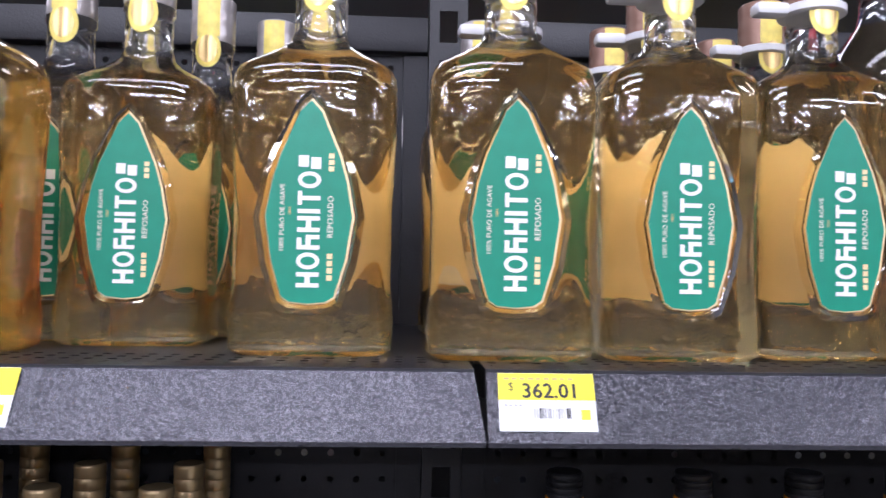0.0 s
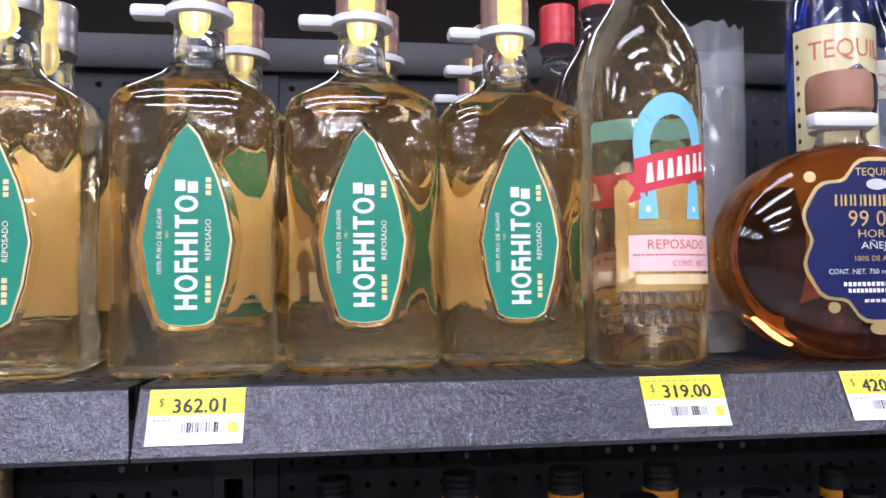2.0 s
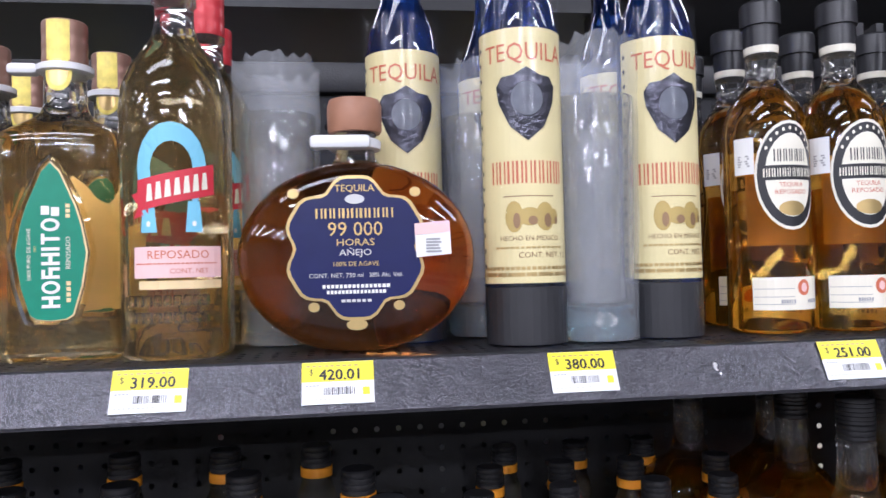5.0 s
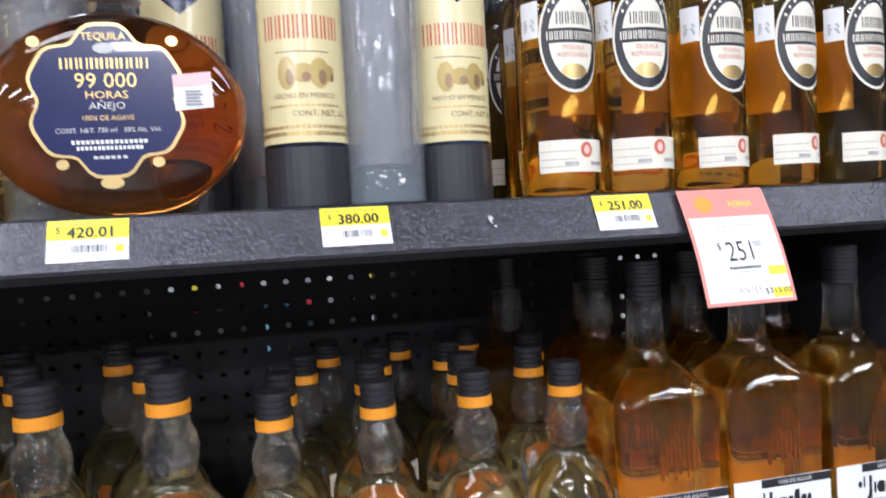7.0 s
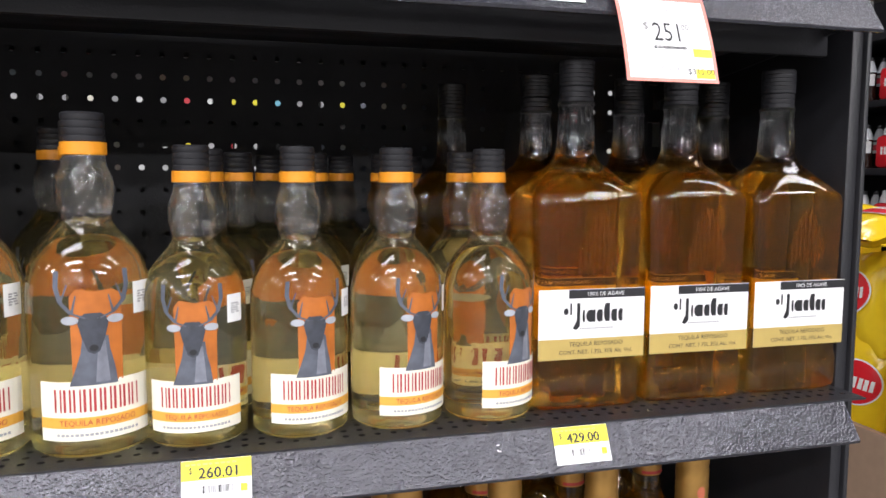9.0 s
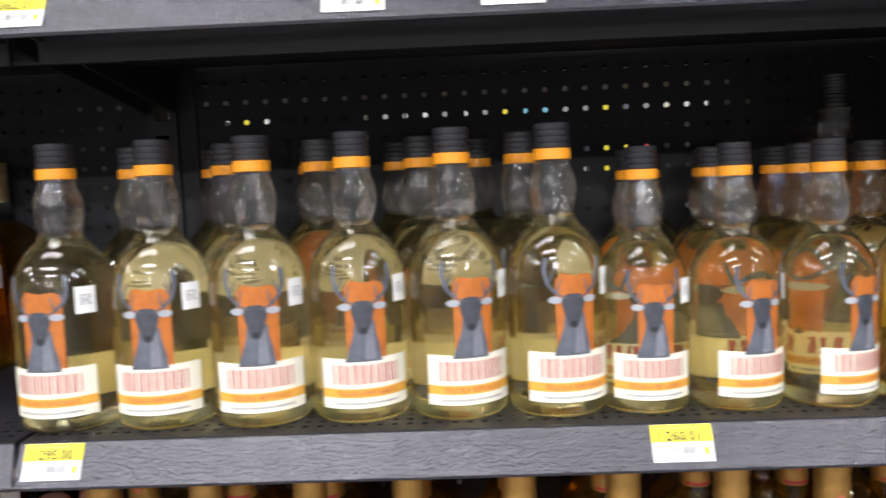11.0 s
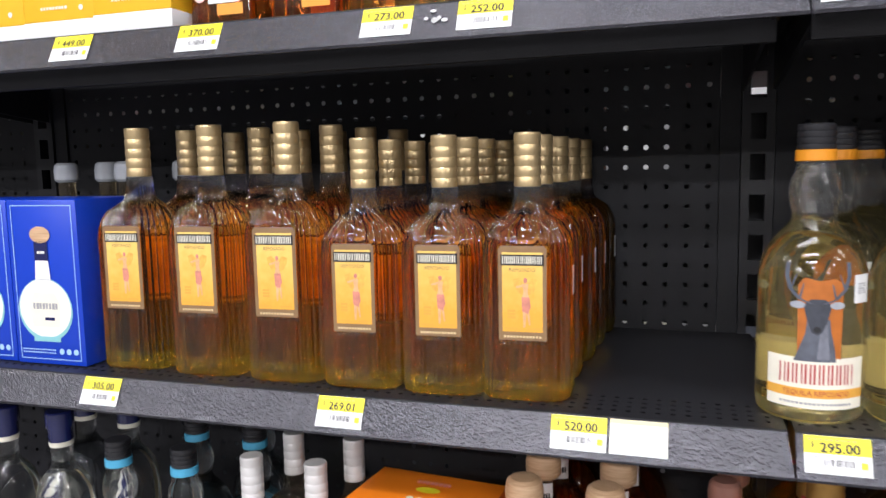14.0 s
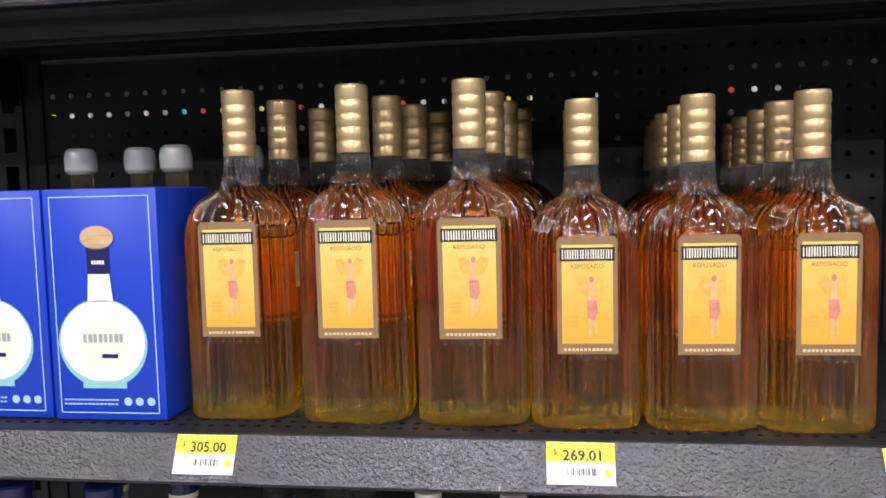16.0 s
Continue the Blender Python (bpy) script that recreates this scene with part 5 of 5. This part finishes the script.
def yellow_carton(w, d, h):
    ob = empty("tequila_box", "yellow carton with a white base on the shelf", "box", "yellow cartons")
    Geo().box(-w / 2, w / 2, 0, d, 0.022, h, yellowbox, 0.001).done("carton", ob)
    Geo().box(-w / 2 - 0.0006, w / 2 + 0.0006, -0.0006, d, 0, 0.0218, white, 0.001).done("base_tray", ob, "white base")
    p = Print(on_front(0.0))
    p.oval(0, 0.062, 0.028, 0.012, redprint, 1)
    p.oval(0, 0.062, 0.025, 0.009, cream, 2)
    p.bars(-0.025, 0.012, 0.034, 0.037, cream, 1, 9)
    p.oval(0.03, 0.034, 0.003, 0.003, cream, 1, 12)
    p.done("label", ob, "small red and cream print", smooth=False)
    return ob


row_of(yellow_carton(0.098, 0.11, 0.24), [(-0.636, 0.022, 0), (-0.738, 0.03, 0), (-0.84, 0.034, 0), (-0.944, 0.03, 0)], ZA + 0.001)

# ---- middle shelf ----
large = [(0.02 + i * 0.0875, 0.057 + jit(0.002), t) for i, t in enumerate((0, 6, 12, 14, 18, 14))]
back = [(0.05 + i * 0.096 + jit(0.01), 0.152 + jit(0.008), jit(12)) for i in range(5)] + [(0.1 + i * 0.1 + jit(0.01), 0.255, jit(12)) for i in range(4)]
row_of(stag_bottle(0.975, "large"), large + back, ZB + 0.001)
small = [(0.533, 0.055, 2), (0.613, 0.055, 15), (0.693, 0.055, 22), (0.773, 0.055, 30)]
sback = [(0.545 + i * 0.078 + jit(0.008), 0.137 + jit(0.006), jit(14)) for i in range(4)] + [(0.56 + i * 0.08 + jit(0.008), 0.218 + jit(0.006), jit(14)) for i in range(4)] + [(0.6 + i * 0.08, 0.3, jit(9)) for i in range(3)]
row_of(stag_bottle(0.885, "small"), small + sback, ZB + 0.001)
row_of(big_flask_bottle(), [(0.861, 0.073, -1), (0.967, 0.073, -1), (1.073, 0.073, 0), (0.862, 0.17, 0), (0.967, 0.17, 0), (1.07, 0.17, 0), (0.8, 0.265, 0), (0.9, 0.27, 0)], ZB + 0.001)

spots = [(x, 0.058 + d, t) for x, d, t in ((-0.674, 0.005, 2), (-0.576, 0, 1), (-0.481, -0.002, 2))]
spots += [(x + 0.012 * (r + 1) + jit(0.003), 0.062 + 0.078 * (r + 1), jit(2)) for r in range(3) for x in (-0.674, -0.576, -0.484)]
row_of(fluted_bottle(1.045), spots, ZB + 0.001)
spots = [(x, 0.052, t) for x, t in ((-0.394, 2), (-0.308, 3), (-0.226, 2))]
spots += [(x + 0.004 * r + jit(0.002), 0.052 + 0.0735 * (r + 1), jit(2)) for r in range(4) for x in (-0.394, -0.308, -0.226)]
row_of(fluted_bottle(0.97), spots, ZB + 0.001)
for i, x in enumerate((-0.778, -0.88, -0.983)):
    gift_box(x, 0.022 + 0.003 * i, ZB + 0.001, 0.098, 0.098, 0.19, 0.5 - i)
row_of(knob_bottle(clearplas, None, "small bottle with a pale grey stopper behind the cartons", 0.03, 1.0), [(-0.79, 0.18, 0), (-0.84, 0.2, 0), (-0.73, 0.22, 0), (-0.9, 0.19, 0)], ZB + 0.001)

# ---- lower shelf ----
row_of(jug_bottle(jugcap, "rounded bottle of orange tequila with gold ridged cap", 0.043, 1.06),
       [(0.04 + i * 0.0945 + jit(0.004), 0.06 + 0.085 * r + jit(0.006), jit(3)) for r in range(3) for i in range(11)], ZC + 0.001)
row_of(knob_bottle(cork, white, "dark bottle with pale wooden stopper and white neck label", 0.036, 1.1),
       [(x + 0.006 * r, 0.062 + 0.075 * r, 0) for r in range(4) for x in (-0.234, -0.154)], ZC + 0.001)
row_of(knob_bottle(corkdark, None, "clear bottle with glossy rose-brown stopper", 0.03, 1.08), [(-0.055 + 0.012 * r, 0.055 + 0.062 * r, 0) for r in range(4)], ZC + 0.001)
row_of(fluted_bottle(0.97, pale, whitecap, False), [(x + 0.01 * r, 0.06 + 0.078 * r, 0) for r in range(2) for x in (-0.545, -0.465)], ZC + 0.001)


def blue_ring_bottle():
    ob = empty("tequila_bottle", "round-shouldered clear bottle, black cap with sky-blue ring", "bottle", "blue ring bottles")
    w, k = 0.0425, 0.98
    secs = [(0, 0.9), (0.004, 0.99), (0.012, 1), (0.112, 1), (0.126, 0.985), (0.139, 0.92), (0.15, 0.8), (0.16, 0.62), (0.167, 0.47), (0.172, 0.41), (0.178, 0.4), (0.186, 0.45), (0.196, 0.475), (0.206, 0.44), (0.214, 0.36), (0.222, 0.335)]
    Geo().loft([(z * k, w * f, w * f, 2) for z, f in secs], clearfill, 32).done("glass_body", ob, angle=60)
    c = w * 0.35
    Geo().loft([(0.2222 * k, c, c, 2), (0.2225 * k, c * 1.06, c * 1.06, 2), (0.2315 * k, c * 1.06, c * 1.06, 2), (0.232 * k, c, c, 2)], bluecap, 24).done("blue_ring", ob, "sky-blue band")
    ridged(Geo(), 0.2322 * k, 0.254 * k, c, blackcap, 4, 0.06).done("cap", ob)
    p = Print(on_round(w))
    p.rect(-0.02, 0.02, 0.06, 0.125, skyblue, 0, 8)
    p.rect(-0.04, 0.04, 0.014, 0.058, cream, 0, 12)
    p.done("label", ob, "blue and cream label", smooth=False)
    p = Print(on_round(w, turn=45))
    p.rect(-0.011, 0.011, 0.1, 0.125, white, 1, 4)
    p.done("store_sticker", ob, "white store sticker", smooth=False)
    return ob


row_of(blue_ring_bottle(), [(-0.635, 0.06, 0), (-0.73, 0.062, 0), (-0.6, 0.155, 0), (-0.69, 0.16, 0), (-0.65, 0.25, 0)], ZC + 0.001)
row_of(oval_bottle(clearfill, navy, navy, "clear"), [(-0.815, 0.062, 4), (-0.9, 0.06, 0), (-0.99, 0.06, 0), (-0.78, 0.14, 0), (-0.86, 0.15, 0)], ZC + 0.001)


def orange_carton():
    ob = empty("tequila_box", "bright orange carton with white print and gold seal", "box")
    Geo().box(-0.075, 0.075, 0, 0.095, 0, 0.225, orange_box, 0.002).done("carton", ob)
    p = Print(on_front(0.0))
    p.oval(0, 0.202, 0.009, 0.003, redprint, 1, 16)
    p.bars(-0.02, 0.02, 0.188, 0.196, cream, 1, 9)
    p.bars(-0.017, 0.017, 0.179, 0.186, cream, 1, 8)
    p.oval(0, 0.135, 0.032, 0.038, brownframe, 1)
    p.done("front_print", ob, "white and brown print", smooth=False)
    p = Print(on_lid(0.225))
    p.oval(0, 0.052, 0.014, 0.007, yellow, 1, 20)
    for u in (-0.011, 0, 0.011):
        p.oval(u, 0.03, 0.0042, 0.0036, cream, 1, 12)
    p.bars(-0.02, 0.02, 0.066, 0.073, coral, 1, 8)
    p.done("lid_print", ob, "gold seal and white dots", smooth=False)
    return ob


put(orange_carton(), -0.345, 0.02, ZC + 0.001, -6)

# ---- price tags ----
for x, amount in ((-0.536, "370.00"), (-0.34, "273.00"), (-0.25, "252.00"), (-0.69, "449.00"), (0.033, "362.01"), (0.3, "319.00"), (0.423, "420.01"), (0.595, "380.00"), (0.802, "251.00")):
    price_tag(x, ZA, amount)
for x, amount in ((-0.684, "305.00"), (-0.4, "269.01"), (-0.171, "520.00"), (0.033, "295.00"), (0.548, "260.01"), (0.834, "429.00")):
    price_tag(x, ZB, amount)
price_tag(-0.12, ZB, "520.00", blank=True)
price_tag(0.895, ZA, "251.00", blank=True, w=0.044, h=0.02)


def sale_sign():
    """A paper sale sign that hangs from the rail and curls outwards."""
    W, H, n = 0.078, 0.098, 8

    def place(u, v, lift):
        k = -v / H
        return (0.889 + u - 0.004 * k, -0.003 - 0.042 * k - lift * 0.9 - 0.004 * math.sin(k * 3), ZA - 0.001 + v * 0.9 - lift * 0.4)
    ob = empty("sale_sign", "curled paper sale sign in coral and white reading 251", "sign")
    p = Print(place)
    grid = lambda u, top, low, lift: [place(x, top + (low - top) * i / n, lift) for i in range(n + 1) for x in (-u, u)]
    quads = [(2 * i, 2 * i + 2, 2 * i + 3, 2 * i + 1) for i in range(n)]
    p.add(grid(W / 2, 0.0, -H, 0.0), quads, coral)
    p.add(grid(W / 2 - 0.003, -H * 0.25, -H + 0.003, 0.0002), quads, white)
    p.done("sheet", ob, "white paper with a coral border", smooth=False)
    p = Print(place)
    p.oval(-0.019, -0.013, 0.008, 0.007, orange, 2, 16)
    p.word("REBAJA", 0.014, -0.0155, 0.0046, yellow, 2)
    p.word("JC TRADI REPOSADO", 0.002, -0.034, 0.0036, grey, 2)
    p.bars(-0.014, 0.01, -0.0405, -0.039, lightgrey, 2, 8)
    p.word("251", 0.001, -0.062, 0.0165, black, 2, wide=0.75)
    p.word("$", -0.0175, -0.052, 0.006, black, 2)
    p.word("00", 0.0165, -0.051, 0.005, black, 2)
    p.bars(-0.013, 0.015, -0.069, -0.0665, black, 2, 22)
    p.bars(-0.006, 0.009, -0.072, -0.0708, grey, 2, 8)
    p.rect(0.02, 0.036, -0.094, -0.068, yellow, 2)
    p.word("ANTES", 0.0, -0.0885, 0.0048, grey, 3)
    p.word("$315.00", 0.0245, -0.0905, 0.005, black, 3)
    p.done("price_print", ob, "black price figures", smooth=False)
    return ob


sale_sign()
# worn patches of paint on the rail
for x, z, s in ((0.695, ZA - 0.017, 1), (-0.295, ZA - 0.014, 2.4), (0.762, ZB - 0.012, 0.6)):
    r = random.Random(int(x * 100))
    p = Print(lambda u, v, lift: (x + u, -0.0016 + (z + v - (ZA if z > 1.3 else ZB)) * 0.0165 / 0.0335 + 0.001 - lift, z + v))
    for i in range(6):
        u, v = r.uniform(-0.004, 0.004) * s, r.uniform(-0.004, 0.004) * s
        p.oval(u, v, r.uniform(0.0007, 0.0018) * s, r.uniform(0.0005, 0.0012) * s, lightgrey, 3, 7)
    tagged(p.done("label_residue", smooth=False), "torn remains of an old paper tag on the rail", "residue")


# ---- beyond the end of the shelving ----
def snack_bag(seed):
    r = random.Random(seed)
    ob = empty("snack_bag", "shiny yellow crisp bag with red round emblem", "snack bag", "yellow snack bags")
    g, n, m = Geo(), 14, 12
    vs, fs = [], []
    for side in (1, -1):
        for j in range(m + 1):
            for i in range(n + 1):
                u, v = i / n * 2 - 1, j / m * 2 - 1
                puff = 0.045 * (1 - abs(u) ** 2.5) * (1 - abs(v) ** 3) + 0.004 * math.sin(9 * u + seed) * math.cos(7 * v)
                vs.append((u * 0.1 * (1 - 0.05 * (1 - abs(v))), -side * puff, 0.145 + v * 0.145))
    q = (n + 1) * (m + 1)
    for s in range(2):
        for j in range(m):
            for i in range(n):
                a = s * q + j * (n + 1) + i
                f = (a, a + 1, a + n + 2, a + n + 1)
                fs.append(f if s == 0 else f[::-1])
    g.add(vs, fs, bagyellow).done("bag", ob)
    bulge = lambda u, v, lift: (u, -0.0465 * (1 - abs(u / 0.1) ** 2.5) * (1 - abs((v - 0.145) / 0.145) ** 3) - 0.003 - lift, v)
    p = Print(bulge)
    p.oval(0, 0.17, 0.066, 0.062, white, 0)
    p.oval(0, 0.17, 0.062, 0.058, bagred, 5)
    p.bars(-0.05, 0.05, 0.155, 0.185, white, 10, 7)
    p.done("emblem", ob, "red round emblem", smooth=False)
    p = Print(bulge)
    p.oval(-0.045, 0.06, 0.03, 0.028, black, 0)
    p.oval(-0.045, 0.06, 0.028, 0.026, bagyellow, 5)
    p.word("100%", -0.045, 0.062, 0.014, black, 10)
    p.word("PAPA", -0.045, 0.045, 0.014, black, 10)
    p.done("badge", ob, "round badge reading 100% PAPA", smooth=False)
    return ob


ob = empty("display_bin", "open brown cardboard display bin for snacks", "display bin")
BX, BY = 2.05, 0.28
for a, b, c, d in ((0, 0.02, 0, 1.2), (0.6, 0.62, 0, 1.2), (0.02, 0.6, 0, 0.02), (0.02, 0.6, 1.18, 1.2)):
    Geo().box(BX + a, BX + b, BY + c, BY + d, 0, 0.66, cardboard).done("panel", ob, smooth=False)
Geo().box(BX + 0.02, BX + 0.6, BY + 0.02, BY + 1.18, 0, 0.56, cardboard).done("filling_board", ob, smooth=False)
bag = snack_bag(1)
put(bag, BX + 0.1, BY + 0.16, 0.565, -74)
k = 0
for z in (0.565, 0.79):
    for j in range(5):
        for i in range(2):
            if (z, i, j) != (0.565, 0, 0):
                k += 1
                copy_thing(bag, pose(BX + 0.12 + 0.2 * i + 0.04 * (z > 0.6), BY + 0.16 + 0.22 * j, z + 0.01 * i, rnd.uniform(-14, 8), rnd.uniform(-14, 14), -80 + rnd.uniform(-25, 25)))
for j in range(5):
    copy_thing(bag, pose(BX + 0.04, BY + 0.14 + 0.22 * j, 1.09 + 0.01 * j, -78 + rnd.uniform(-8, 8), 0, -90 + rnd.uniform(-20, 20)))


def soda_shelving(x, y0, y1):
    ob = empty("soda_shelving", "dark shelving unit for soft drinks in the next aisle", "shelf")
    for i, z in enumerate((0.15, 0.62, 0.98, 1.33, 1.68, 2.02)):
        Geo().box(x, x + 0.45, y0, y1, z - 0.035, z, enamel, 0.004).done("shelf_board", ob)
    Geo().box(x + 0.451, x + 0.49, y0, y1, 0, 2.3, enamel).done("back_board", ob, smooth=False)
    return ob


SX = 3.75
soda_shelving(SX, 0.6, 4.4)


def soda_bottle(kind):
    if kind == "dark":
        ob = empty("soda_bottle", "dark cola bottle with silver label and black cap", "bottle", "cola bottles")
    else:
        ob = empty("soda_pack", "shrink-wrapped pack of cola with red printed film", "drinks pack", "cola packs")
    if kind == "dark":
        Geo().loft([(0, 0.028, 0.028, 2), (0.01, 0.032, 0.032, 2), (0.09, 0.03, 0.03, 2), (0.15, 0.032, 0.032, 2), (0.19, 0.02, 0.02, 2), (0.21, 0.012, 0.012, 2)], cola, 18, m_top=clearplas, z_top=0.15).done("bottle_body", ob)
        Geo().loft([(0.2102, 0.014, 0.014, 2), (0.228, 0.014, 0.014, 2)], blackcap, 14).done("cap", ob)
        p = Print(on_round(0.0335, turn=-90))
        p.rect(-0.05, 0.05, 0.08, 0.14, lightgrey, 0, 10)
        p.rect(-0.02, 0.02, 0.095, 0.125, red, 1, 6)
        p.done("label", ob, "silver and red label", smooth=False)
    else:
        Geo().box(-0.1, 0.1, -0.12, 0.12, 0, 0.17, bagred, 0.025).done("wrap", ob)
        for i in range(3):
            Geo().loft([(0.1705, 0.025, 0.025, 2), (0.2, 0.02, 0.02, 2), (0.215, 0.012, 0.012, 2), (0.235, 0.012, 0.012, 2)], clearplas, 14, cx=-0.06, cy=-0.075 + 0.075 * i).done("bottle_top", ob)
        p = Print(lambda u, v, lift: (-0.1004 - lift, -u, v))
        p.bars(-0.08, 0.08, 0.07, 0.11, white, 1, 8)
        p.done("print", ob, "white lettering blocks", smooth=False)
    return ob


dark, pack = soda_bottle("dark"), soda_bottle("pack")
first = [True, True]
for z in (0.62, 0.98, 1.33, 1.68):
    for j in range(14):
        y = 0.75 + 0.26 * j
        if j % 3 == 1:
            if first[1]:
                put(pack, SX + 0.14, y, z + 0.001)
                first[1] = False
            else:
                copy_thing(pack, pose(SX + 0.14, y, z + 0.001))
        else:
            for i in range(3):
                for r in range(2):
                    if first[0]:
                        put(dark, SX + 0.05, y - 0.08 + i * 0.075, z + 0.001)
                        first[0] = False
                    else:
                        copy_thing(dark, pose(SX + 0.05 + 0.08 * r, y - 0.08 + i * 0.075, z + 0.001))

# ceiling tubes
for lx in LAMP_COLUMNS:
    for ly, watts in LAMP_ROWS:
        ob = empty("ceiling_light", "long white fluorescent fitting under the ceiling", "ceiling light", "ceiling lights")
        Geo().box(lx - 0.86, lx + 0.86, ly - 0.2, ly + 0.2, 3.27, 3.33, ceil_mat, 0.005).done("housing", ob)
        for s in (-1, 1):
            Geo().box(lx - 0.82, lx + 0.82, ly + s * 0.18 - 0.004, ly + s * 0.18 + 0.004, 3.2395, 3.2695, ceil_mat).done("louvre_side", ob, smooth=False)
        for s in (-0.6, 0.6):
            Geo().box(lx + s - 0.01, lx + s + 0.01, ly - 0.01, ly + 0.01, 3.3305, 3.4, ceil_mat).done("hanger", ob, smooth=False)
